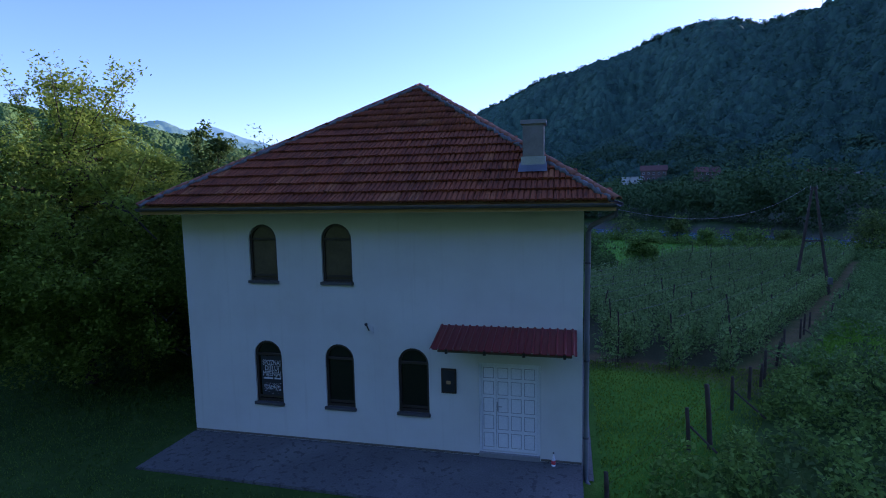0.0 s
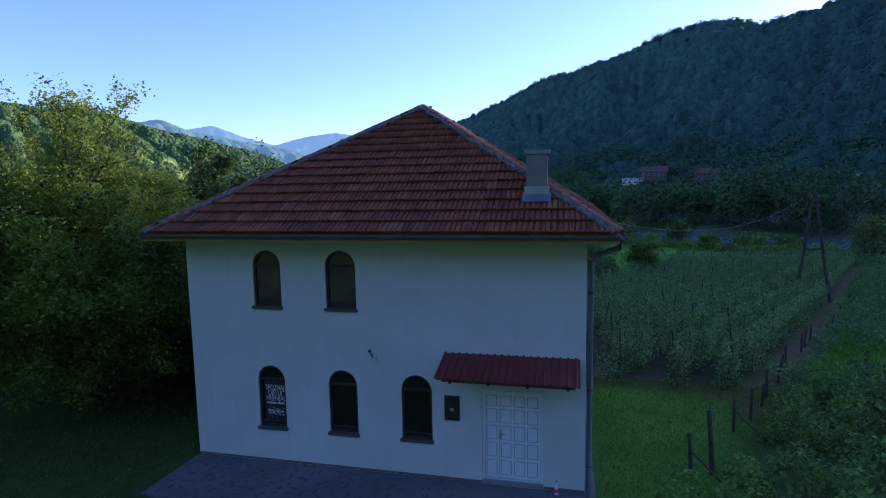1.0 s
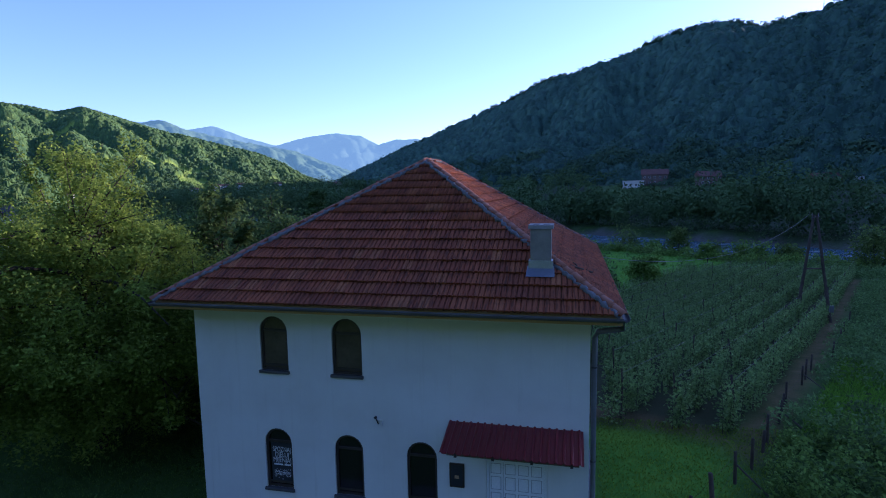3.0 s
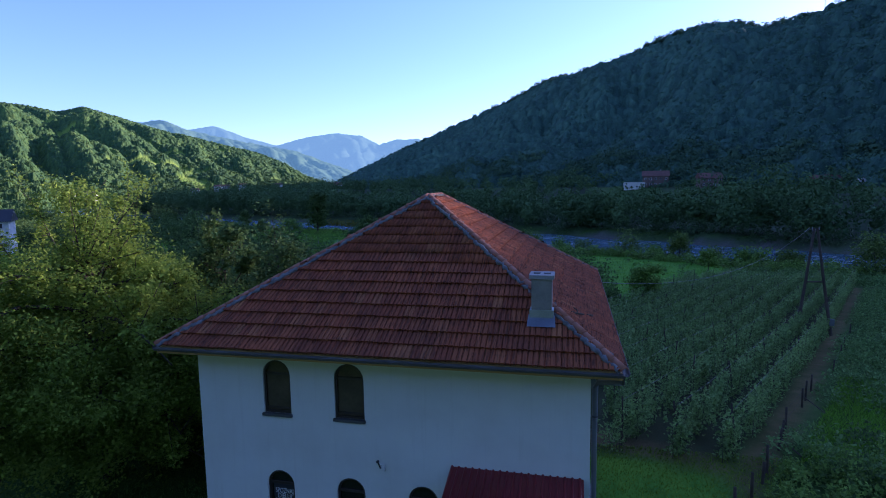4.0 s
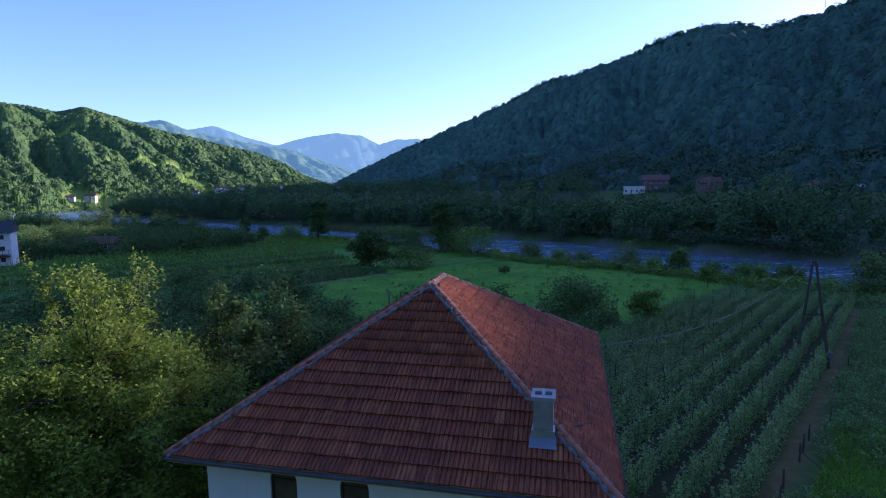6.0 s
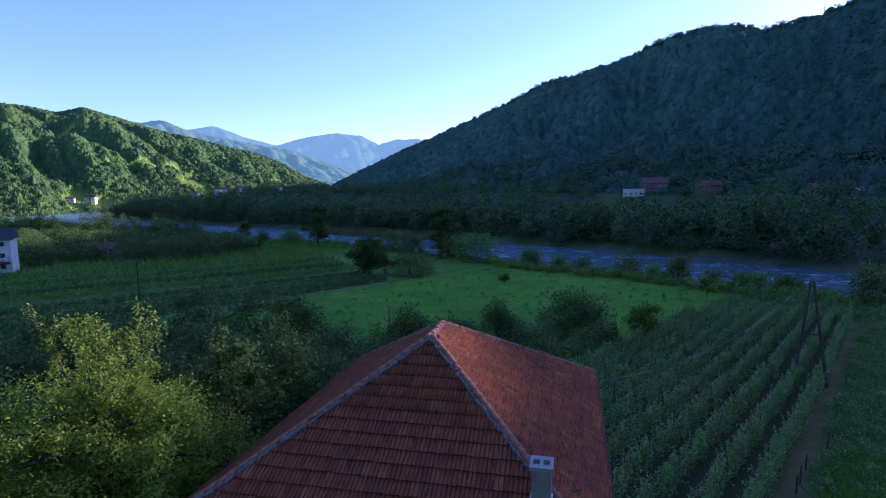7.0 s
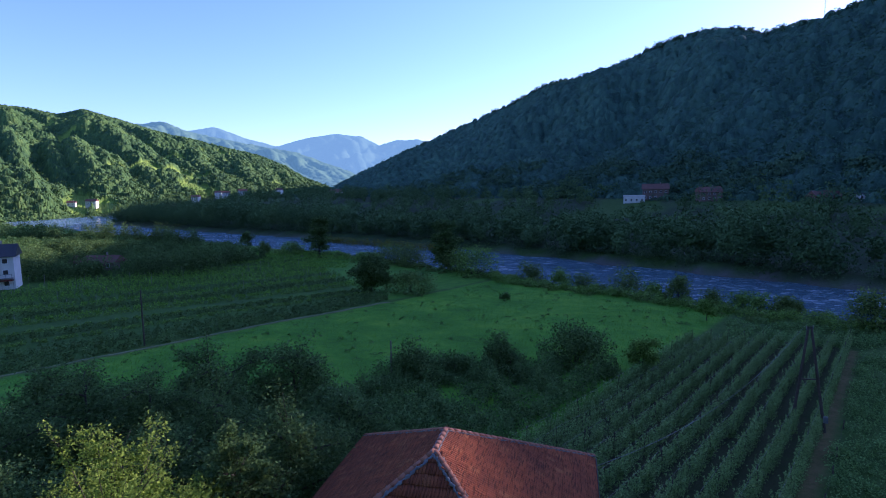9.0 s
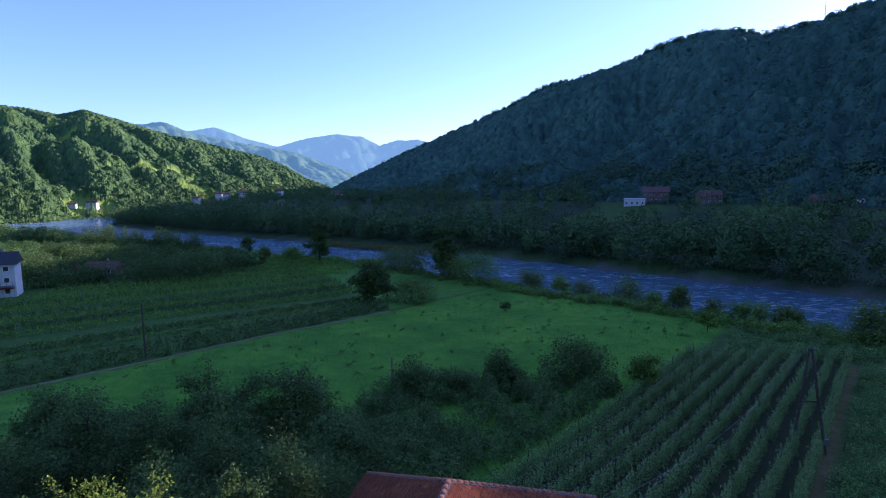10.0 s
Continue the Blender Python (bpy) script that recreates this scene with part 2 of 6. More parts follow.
M = {
    "plaster": plaster(),
    "grime": two_scale("grimy_plaster", (0.09, 0.075, 0.06), (0.17, 0.15, 0.125), (0.3, 0.28, 0.25), 2.5, 25, 0.95, 0.5),
    "tile": roof_clay(),
    "mortar": two_scale("grey_mortar", (0.075, 0.07, 0.065), (0.15, 0.145, 0.14), (0.27, 0.265, 0.26), 6.0, 30, 0.95, 0.7, 0.02),
    "ridge": two_scale("ridge_clay", (0.2, 0.085, 0.05), (0.33, 0.125, 0.068), (0.4, 0.2, 0.12), 2.2, 20, 0.85, 0.4),
    "concrete": two_scale("slab_concrete", (0.2, 0.2, 0.2), (0.28, 0.275, 0.27), (0.34, 0.33, 0.32), 0.5, 16, 0.92, 0.4),
    "render": two_scale("chimney_render", (0.16, 0.15, 0.13), (0.25, 0.235, 0.2), (0.33, 0.31, 0.27), 1.6, 25, 0.95, 0.5),
    "zinc": two_scale("zinc_sheet", (0.33, 0.35, 0.38), (0.45, 0.47, 0.5), (0.55, 0.57, 0.6), 2.0, 30, 0.45, 0.1, Metallic=0.8),
    "gutter": two_scale("brown_gutter", (0.085, 0.078, 0.075), (0.13, 0.12, 0.118), (0.19, 0.18, 0.178), 1.0, 20, 0.5, 0.1, Metallic=0.3),
    "pipe": two_scale("grey_downpipe", (0.12, 0.13, 0.15), (0.17, 0.185, 0.2), (0.22, 0.23, 0.25), 1.0, 20, 0.5, 0.1, Metallic=0.4),
    "soffit": two_scale("soffit_board", (0.38, 0.22, 0.1), (0.5, 0.3, 0.14), (0.56, 0.35, 0.17), 1.0, 20, 0.8, 0.2),
    "frame": two_scale("dark_window_frame", (0.025, 0.018, 0.014), (0.04, 0.028, 0.02), (0.055, 0.04, 0.03), 2.0, 30, 0.55, 0.1),
    "sill": two_scale("dark_stone_sill", (0.05, 0.05, 0.055), (0.075, 0.075, 0.08), (0.1, 0.1, 0.105), 2.0, 30, 0.6, 0.2),
    "glass": glass(),
    "door": two_scale("white_door_paint", (0.7, 0.73, 0.75), (0.78, 0.8, 0.82), (0.82, 0.84, 0.86), 1.0, 25, 0.5, 0.06),
    # darker door paint that stands for the shade in the panel grooves
    "door_leaf": two_scale("door_groove_shade", (0.32, 0.33, 0.34), (0.4, 0.41, 0.42), (0.48, 0.49, 0.5), 3.0, 25, 0.6, 0.06),
    "canopy": two_scale("red_sheet_metal", (0.15, 0.015, 0.017), (0.2, 0.02, 0.023), (0.25, 0.03, 0.03), 1.0, 22, 0.32, 0.05, Metallic=0.15),
    "wood": two_scale("weathered_wood", (0.07, 0.055, 0.045), (0.12, 0.095, 0.075), (0.17, 0.14, 0.11), 3.0, 30, 0.9, 0.6),
    "bark": two_scale("tree_bark", (0.035, 0.028, 0.02), (0.06, 0.048, 0.036), (0.09, 0.075, 0.058), 3.0, 22, 0.95, 0.9, 0.03),
    "dark_metal": two_scale("dark_metal", (0.02, 0.02, 0.02), (0.035, 0.035, 0.035), (0.05, 0.05, 0.05), 2.0, 30, 0.5, 0.1),
    "white": two_scale("white_plastic", (0.68, 0.68, 0.68), (0.76, 0.76, 0.76), (0.8, 0.8, 0.8), 2.0, 30, 0.5, 0.05),
    "print": two_scale("white_print", (0.62, 0.62, 0.62), (0.68, 0.68, 0.68), (0.72, 0.72, 0.72), 2.0, 30, 0.6, 0.02),
    "poster": two_scale("dark_poster_film", (0.02, 0.022, 0.028), (0.028, 0.03, 0.036), (0.035, 0.037, 0.044), 2.0, 30, 0.4, 0.02),
    "red": two_scale("red_plastic", (0.5, 0.02, 0.03), (0.6, 0.03, 0.04), (0.65, 0.05, 0.05), 2.0, 30, 0.4, 0.05),
    "wire": two_scale("wire_metal", (0.12, 0.12, 0.12), (0.22, 0.22, 0.22), (0.36, 0.36, 0.36), 2.0, 30, 0.5, 0.05, Metallic=0.5),
    "leaf_walnut": leafy("leaf_walnut", (0.145, 0.225, 0.034), (0.3, 0.4, 0.06), 0.4, 0.6, (0.24, 0.36, 0.07)),
    "leaf_dark": leafy("leaf_dark", (0.064, 0.131, 0.040), (0.133, 0.221, 0.069)),
    "leaf_bramble": leafy("leaf_bramble", (0.099, 0.210, 0.041), (0.218, 0.371, 0.081)),
    "leaf_orchard": leafy("leaf_orchard", (0.116, 0.223, 0.070), (0.265, 0.413, 0.141)),
    "leaf_willow": leafy("leaf_willow", (0.092, 0.173, 0.045), (0.185, 0.271, 0.075)),
    # near hill greens lean blue: distance haze is put into the colour
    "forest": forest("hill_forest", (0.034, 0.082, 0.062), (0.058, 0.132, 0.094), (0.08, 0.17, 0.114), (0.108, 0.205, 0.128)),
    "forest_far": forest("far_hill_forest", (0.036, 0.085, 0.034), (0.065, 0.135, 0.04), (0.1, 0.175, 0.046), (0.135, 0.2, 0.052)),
    # the third colour of each mountain is the glow that imitates haze
    "mountain_mid": distant("mountain_hazed_woods", (0.05, 0.09, 0.05), (0.09, 0.14, 0.075), (0.046, 0.105, 0.145)),
    "mountain_far": distant("far_mountain_hazed_woods", (0.035, 0.06, 0.04), (0.06, 0.09, 0.055), (0.098, 0.195, 0.262)),
    "ground": ground_cover(),
    "water": river_water(),
    "far_roof": two_scale("village_roof", (0.11, 0.05, 0.038), (0.15, 0.066, 0.048), (0.2, 0.09, 0.064), 0.5, 4, 0.85, 0.2),
    "far_wall": two_scale("village_wall", (0.5, 0.49, 0.46), (0.62, 0.61, 0.58), (0.7, 0.69, 0.66), 0.4, 4, 0.9, 0.1),
    "far_brick": two_scale("village_brick", (0.12, 0.088, 0.072), (0.165, 0.115, 0.095), (0.21, 0.145, 0.12), 0.5, 6, 0.9, 0.3),
    "far_dark": two_scale("village_dark", (0.02, 0.02, 0.022), (0.03, 0.03, 0.034), (0.04, 0.04, 0.045), 0.5, 4, 0.5, 0.1),
    "leaf_far": leafy("leaf_far", (0.068, 0.131, 0.061), (0.112, 0.189, 0.080), 0.08, mixed=0.1),
    "post": two_scale("old_post_wood", (0.035, 0.026, 0.017), (0.06, 0.045, 0.03), (0.1, 0.075, 0.05), 3.0, 30, 0.9, 0.6),
    "slab": terrace_slab(),
    "dry": two_scale("dry_grass_path", (0.08, 0.13, 0.045), (0.13, 0.16, 0.07), (0.19, 0.2, 0.1), 0.4, 6, 0.95, 0.5),
    "canopy_river": canopy("canopy_river", (0.052, 0.105, 0.046), (0.125, 0.215, 0.082)),
    "leaf_meadow": leafy("leaf_meadow", (0.092, 0.268, 0.025), (0.174, 0.391, 0.043)),
    "leaf_lawn": leafy("leaf_lawn", (0.08, 0.17, 0.035), (0.15, 0.255, 0.055), mixed=0.2),
    # warm reflection in the upper panes, put in as a brown base colour
    "pane_reflection": two_scale("brown_pane_reflection", (0.06, 0.047, 0.03), (0.09, 0.07, 0.045), (0.13, 0.1, 0.066), 1.5, 12, 0.25, 0.1),
    "leaf_trodden": leafy("leaf_trodden", (0.12, 0.24, 0.025), (0.235, 0.37, 0.045)),
    "leaf_maize": leafy("leaf_maize", (0.123, 0.298, 0.043), (0.224, 0.432, 0.068)),
    "leaf_bean": leafy("leaf_bean", (0.074, 0.153, 0.045), (0.146, 0.253, 0.078), 0.3),
    "leaf_weed": leafy("leaf_weed", (0.099, 0.213, 0.061), (0.198, 0.339, 0.108)),
    # ridge leaves and shaded canopy: haze and shade put in as bluer green
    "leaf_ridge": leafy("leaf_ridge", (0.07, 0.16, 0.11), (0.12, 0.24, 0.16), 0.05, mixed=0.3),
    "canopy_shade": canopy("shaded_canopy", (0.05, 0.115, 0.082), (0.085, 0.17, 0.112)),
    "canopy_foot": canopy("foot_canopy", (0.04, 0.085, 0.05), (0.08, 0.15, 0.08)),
    # sunlit copy of the canopy, with warm light put in as yellower green
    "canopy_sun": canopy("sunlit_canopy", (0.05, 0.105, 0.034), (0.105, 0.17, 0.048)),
    "reed": leafy("reed_leaf", (0.113, 0.127, 0.0204), (0.227, 0.212, 0.0408)),
}


# ---- mesh helpers ----
def solid(name, verts, faces, material, parent=None, label="", smooth=False):
    me = bpy.data.meshes.new(name)
    me.from_pydata([tuple(v) for v in verts], [], [tuple(f) for f in faces])
    me.materials.append(material)
    if smooth:
        me.polygons.foreach_set("use_smooth", np.ones(len(me.polygons), bool))
    me.update()
    ob = new(name, me)
    ob.parent = parent
    return tagged(ob, label)


def sheet(name, verts, quads, material, smooth=False):
    """A mesh from arrays of places and of four-cornered faces."""
    me = bpy.data.meshes.new(name)
    verts, quads = np.asarray(verts, np.float32), np.asarray(quads, np.int32)
    me.vertices.add(len(verts))
    me.vertices.foreach_set("co", verts.ravel())
    me.loops.add(quads.size)
    me.loops.foreach_set("vertex_index", quads.ravel())
    me.polygons.add(len(quads))
    me.polygons.foreach_set("loop_start", np.arange(len(quads), dtype=np.int32) * 4)
    if smooth:
        me.polygons.foreach_set("use_smooth", np.ones(len(quads), bool))
    me.materials.append(material)
    me.update(calc_edges=True)
    me.validate()
    return me


def masks(me, **fields):
    for key, values in fields.items():
        a = me.attributes.new(key, "FLOAT", "POINT")
        a.data.foreach_set("value", np.asarray(values, np.float32).ravel())


def grid_quads(nu, nv):
    i = np.arange((nu - 1) * nv).reshape(nu - 1, nv)[:, : nv - 1].ravel()
    return np.stack([i, i + nv, i + nv + 1, i + 1], 1)


def part(name, bm, material, parent, label=""):
    me = bpy.data.meshes.new(name)
    bmesh.ops.recalc_face_normals(bm, faces=bm.faces)
    bm.to_mesh(me)
    bm.free()
    me.materials.append(material)
    ob = new(name, me)
    ob.parent = parent
    return tagged(ob, label)


def box(bm, x0, x1, y0, y1, z0, z1, bevel=0.0):
    vs = bmesh.ops.create_cube(bm, size=1, matrix=Matrix.LocRotScale(((x0 + x1) / 2, (y0 + y1) / 2, (z0 + z1) / 2), None, (x1 - x0, y1 - y0, z1 - z0)))["verts"]
    if bevel:
        es = list({e for v in vs for e in v.link_edges})
        bmesh.ops.bevel(bm, geom=es, offset=bevel, segments=2, affect="EDGES", profile=0.6)
    return bm


def boxed(name, x0, x1, y0, y1, z0, z1, material, parent=None, label="", bevel=0.008):
    return part(name, box(bmesh.new(), x0, x1, y0, y1, z0, z1, bevel), material, parent, label)


def tube_arrays(points, radii, sides=7):
    """Verts and quads of a bent, tapering rod."""
    p = np.asarray(points, float)
    d = np.gradient(p, axis=0)
    d /= np.linalg.norm(d, axis=1)[:, None] + 1e-9
    ref = np.where(np.abs(d[:, 2:3]) > 0.9, [[1.0, 0, 0]], [[0, 0, 1.0]])
    u = np.cross(d, ref)
    u /= np.linalg.norm(u, axis=1)[:, None] + 1e-9
    w = np.cross(d, u)
    a = np.linspace(0, 2 * math.pi, sides, endpoint=False)
    r = np.asarray(radii, float)[:, None, None]
    v = p[:, None] + r * (np.cos(a)[None, :, None] * u[:, None] + np.sin(a)[None, :, None] * w[:, None])
    q = []
    for i in range(len(p) - 1):
        for k in range(sides):
            q.append((i * sides + k, i * sides + (k + 1) % sides, (i + 1) * sides + (k + 1) % sides, (i + 1) * sides + k))
    return v.reshape(-1, 3), np.array(q)


def join_arrays(parts):
    vs, qs, n = [], [], 0
    for v, q in parts:
        vs.append(v), qs.append(q + n)
        n += len(v)
    return np.concatenate(vs), np.concatenate(qs)


def rod(name, points, radius, material, parent=None, label="", sides=8, taper=1.0):
    r = np.linspace(radius, radius * taper, len(points))
    v, q = tube_arrays(points, r, sides)
    n = len(v)
    ends = [tuple(range(sides)), tuple(range(n - sides, n))]
    return solid(name, v, [tuple(f) for f in q] + ends, material, parent, label, smooth=sides > 4)


def leaves(centres, size, r, flat=0.5, long=1.9, facing=None):
    """Leaf blades: bent rhombs round the given places, facing up or the given way."""
    c = np.asarray(centres)
    n = len(c)
    d = r.normal(size=(n, 3)) * [1, 1, flat]
    up = r.normal(size=(n, 3)) * (0.6 if facing is None else 0.35) + ([0, 0, 1.0] if facing is None else facing)
    if facing is not None:
        d -= up * ((d * up).sum(1) / (up * up).sum(1))[:, None]
    d /= np.linalg.norm(d, axis=1)[:, None] + 1e-9
    s = np.cross(d, up)
    s /= np.linalg.norm(s, axis=1)[:, None] + 1e-9
    nn = np.cross(s, d)
    k = (size * r.uniform(0.6, 1.35, n))[:, None]
    a, b = c - d * k * 0.5 * long / 2, c + d * k * long / 2 - nn * k * 0.15
    e, f = c + s * k * 0.42 + nn * k * 0.12, c - s * k * 0.42 + nn * k * 0.12
    v = np.stack([a, e, b, f], 1).reshape(-1, 3)
    return v, np.arange(4 * n).reshape(n, 4)


def tree_arrays(height, spread, seed, limbs=9, twigs=6, per_twig=40, leaf=0.12, low=0.25, radius=0.0, droop=0.1, clump=0.32, fill=0, shoots=()):
    """The wood and the leaves of one broad-leaved tree that grows at the origin."""
    r = np.random.default_rng(seed)
    rad = radius or height * 0.022
    top = np.array([r.normal() * 0.06 * height, r.normal() * 0.06 * height, height * 0.86])
    t = np.linspace(0, 1, 7)[:, None]
    trunk = t * top + np.sin(t * 5 + seed) * [[0.12, 0.1, 0]] * height * 0.08 * t
    wood = [tube_arrays(trunk, np.linspace(rad, rad * 0.22, 7), 8)]
    tips, sprays = [], []
    for i in range(limbs):
        h = low + (0.88 - low) * (i + r.uniform(0, 0.8)) / limbs
        a = i * 2.4 + r.uniform(-0.5, 0.5)
        start = np.array([np.interp(h, np.linspace(0, 0.86, 7), trunk[:, k]) for k in range(2)] + [h * height])
        reach = spread * (1 - 0.62 * max(0, (h - 0.35) / 0.65) ** 1.4) * r.uniform(0.75, 1.15)
        out = np.array([math.cos(a), math.sin(a), 0])
        rise = height * r.uniform(0.08, 0.3) * min(1.0 if h > 0.4 else 0.7, 1.5 - 1.15 * h)
        s = np.linspace(0, 1, 6)[:, None]
        line = start + out * reach * s + np.array([0, 0, rise]) * (s**0.8) - np.array([0, 0, droop * reach]) * s**3
        line = line + r.normal(size=line.shape) * 0.03 * reach * s
        wood.append(tube_arrays(line, np.linspace(rad * 0.42, rad * 0.08, 6), 6))
        for k in range(twigs):
            f = r.uniform(0.3, 1.0)
            b = np.array([np.interp(f, np.linspace(0, 1, 6), line[:, m]) for m in range(3)])
            w = r.normal(size=3) * [1, 1, 0.7] + out * 0.5 + [0, 0, 0.35]
            w *= reach * r.uniform(0.2, 0.42) / (np.linalg.norm(w) + 1e-6)
            q = np.linspace(0, 1, 4)[:, None]
            tw = b + w * q + np.array([0, 0, -droop * 0.5]) * q**2
            wood.append(tube_arrays(tw, np.linspace(rad * 0.12, rad * 0.03, 4), 4))
            tips.append((b, b + w))
    for sx, sy, sz, loose in shoots:
        b, e = trunk[-2], np.array([sx, sy, sz])
        q = np.linspace(0, 1, 6)[:, None]
        line = b + (e - b) * q + r.normal(size=(6, 3)) * 0.09 * q
        wood.append(tube_arrays(line, np.linspace(rad * 0.2, rad * 0.04, 6), 5))
        for k in range(9):
            c = b + (e - b) * r.uniform(0.55, 1.0)
            w = r.normal(size=3) * loose + [0, 0, 0.15]
            wood.append(tube_arrays(np.stack([c, c + w * 0.5, c + w]), [rad * 0.06, rad * 0.04, rad * 0.02], 4))
            sprays.append(c + w * r.uniform(0.1, 1.1, (75, 1)) + np.clip(r.normal(size=(75, 3)), -1.6, 1.6) * 0.13)
    for k in range(limbs // 2):
        b = trunk[-1]
        w = r.normal(size=3) * spread * 0.16 + [0, 0, height * 0.13]
        wood.append(tube_arrays(np.stack([b, b + w * 0.5, b + w]), [rad * 0.15, rad * 0.1, rad * 0.03], 4))
        tips.append((b, b + w))
    pts = sprays
    for b, e in tips:
        f = r.uniform(0.15, 1.12, per_twig)[:, None] ** 0.7
        size = clump * (0.6 + 0.5 * r.random())
        pts.append(b + (e - b) * f + np.clip(r.normal(size=(per_twig, 3)), -1.7, 1.7) * [size, size, size * 0.75])
    for k in range(fill):
        c = r.normal(size=3)
        c *= r.uniform(0.5, 1.0) / np.linalg.norm(c)
        c = c * [spread * 0.82, spread * 0.82, height * (0.92 - low) * 0.5] + [top[0] * 0.5, top[1] * 0.5, height * (low + 0.92) * 0.5]
        pts.append(c + np.clip(r.normal(size=(per_twig, 3)), -1.6, 1.6) * clump * 1.25)
    pts = np.concatenate(pts)
    return join_arrays(wood), leaves(pts, leaf, r, 0.6)


def tree(name, x, y, height, spread, seed, material, label, category="tree", **more):
    wood, leaf = tree_arrays(height, spread, seed, **more)
    base = tagged(new(name), label, category)
    base.location = (x, y, land(x, y) - 0.05)
    trunk = new("trunk", sheet("trunk", *wood, M["bark"], True))
    crown = new("crown", sheet("crown", *leaf, material))
    trunk.parent = crown.parent = base
    return base


def bush_arrays(width, depth, height, n, leaf, seed, gaps=0.5):
    """Leaves that fill an uneven mound, denser at its skin, on a few stems."""
    r = np.random.default_rng(seed)
    k = max(6, int(n / 90))
    c = r.normal(size=(k, 3))
    c /= np.linalg.norm(c, axis=1)[:, None]
    c *= r.uniform(0.45, 0.95, k)[:, None] ** gaps
    c = np.abs(c) * [1, 1, 1] * np.where(r.random((k, 3)) < 0.5, -1, 1) * [1, 1, 0] + np.abs(c) * [0, 0, 1]
    c = c * [width / 2, depth / 2, height * 0.86] + [0, 0, height * 0.06]
    pick = r.integers(0, k, n)
    s = 0.16 * np.array([width, depth, height * 1.1])
    p = c[pick] + np.clip(r.normal(size=(n, 3)), -1.5, 1.5) * s
    p[:, 2] = np.abs(p[:, 2]) + 0.03
    stems = []
    for e in c[:: max(1, k // 7)][:8]:
        q = np.linspace(0, 1, 4)[:, None]
        line = np.array([e[0] * 0.15, e[1] * 0.15, 0]) * (1 - q) + e * q
        stems.append(tube_arrays(line, np.linspace(0.012, 0.004, 4) * max(1.0, height), 4))
    return join_arrays(stems), leaves(p, leaf, r, 0.7)


def bush(name, x, y, width, depth, height, n, leaf, seed, material, label, category="bush"):
    wood, lf = bush_arrays(width, depth, height, n, leaf, seed)
    base = tagged(new(name), label, category)
    base.location = (x, y, land(x, y) - 0.03)
    a = new("stem", sheet("stem", *wood, M["bark"], True))
    b = new("foliage", sheet("foliage", *lf, material))
    a.parent = b.parent = base
    return base


def smooth(x, lo, hi):
    t = np.clip((np.asarray(x, float) - lo) / (hi - lo), 0, 1)
    return t * t * (3 - 2 * t)


def waves(x, y, scale, seed, octaves=4):
    """Cheap rolling noise, about -1 to 1."""
    r = np.random.default_rng(seed)
    out = np.zeros(np.broadcast(x, y).shape)
    for o in range(octaves):
        for k in range(4):
            a, ph = r.uniform(0, 2 * math.pi, 2)
            f = 2 * math.pi / scale * 2**o * r.uniform(0.7, 1.4)
            out += np.sin((x * math.cos(a) + y * math.sin(a)) * f + ph) * 0.5**o / 4
    return out * 1.2


# ---- the valley floor ----
RIVER = np.array([(700, -330), (200, 12), (110, 82), (66, 114), (24, 144), (-15, 172), (-45, 191), (-123, 229), (-176, 252), (-260, 289), (-355, 340), (-440, 402), (-560, 490), (-800, 640), (-1500, 960), (-3000, 1560)], float)
RIVER_HALF, WATER_Z = 21.0, -8.0


def river_distance(x, y):
    """Metres from the middle of the river, positive on the house's bank."""
    x, y = np.asarray(x, float), np.asarray(y, float)
    best = np.full(np.broadcast(x, y).shape, 1e9)
    for a, b in zip(RIVER[:-1], RIVER[1:]):
        d = b - a
        t = np.clip(((x - a[0]) * d[0] + (y - a[1]) * d[1]) / (d @ d), 0, 1)
        best = np.minimum(best, np.hypot(x - a[0] - t * d[0], y - a[1] - t * d[1]))
    mid = np.interp(x, RIVER[::-1, 0], RIVER[::-1, 1])
    return np.where(y < mid, best, -best)


def land(x, y):
    """The height of the ground."""
    x, y = np.asarray(x, float), np.asarray(y, float)
    z = 0.34 * (1 - smooth(x, 7, 10)) * (1 - smooth(y, 2, 9)) + np.interp(y, [-60, 2, 10, 38, 100, 125, 400], [-0.35, -0.4, -0.8, -3.2, -5.3, -5.8, -5.8])
    d = river_distance(x, y)
    far = -5.2 + 13 * smooth(-d, 60, 220) + 10 * smooth(-d, 240, 900)
    z = np.where(d < 0, far, z)
    z = z + 0.05 * waves(x, y, 7, 3) * smooth(np.hypot(x - 5, y - 4), 9, 20) + 0.25 * waves(x, y, 60, 4) * smooth(np.hypot(x, y), 30, 90)
    bed = 1 - smooth(np.abs(d) - 26 * smooth(-x, 340, 440) + 2.5 * waves(x, y, 30, 5), RIVER_HALF - 3, RIVER_HALF + 7)
    return z + (-9.6 - z) * bed


def on_line(x, y, pts, half, soft):
    """1 on a strip round a polyline, 0 off it."""
    best = np.full(np.shape(x), 1e9)
    for (ax, ay), (bx, by) in zip(pts[:-1], pts[1:]):
        t = np.clip(((x - ax) * (bx - ax) + (y - ay) * (by - ay)) / ((bx - ax) ** 2 + (by - ay) ** 2), 0, 1)
        best = np.minimum(best, np.hypot(x - ax - t * (bx - ax), y - ay - t * (by - ay)))
    return 1 - smooth(best, half - soft, half + soft)


TRACK = [(15.4, 7.6), (17.2, 11.0), (20.5, 17.5), (26.6, 30.0), (33.5, 44.0), (40.6, 58.0), (46.0, 69.0)]
HEADLAND = [(-64, 26), (-54.2, 42.3), (-41.6, 67), (-26.8, 92.9)]


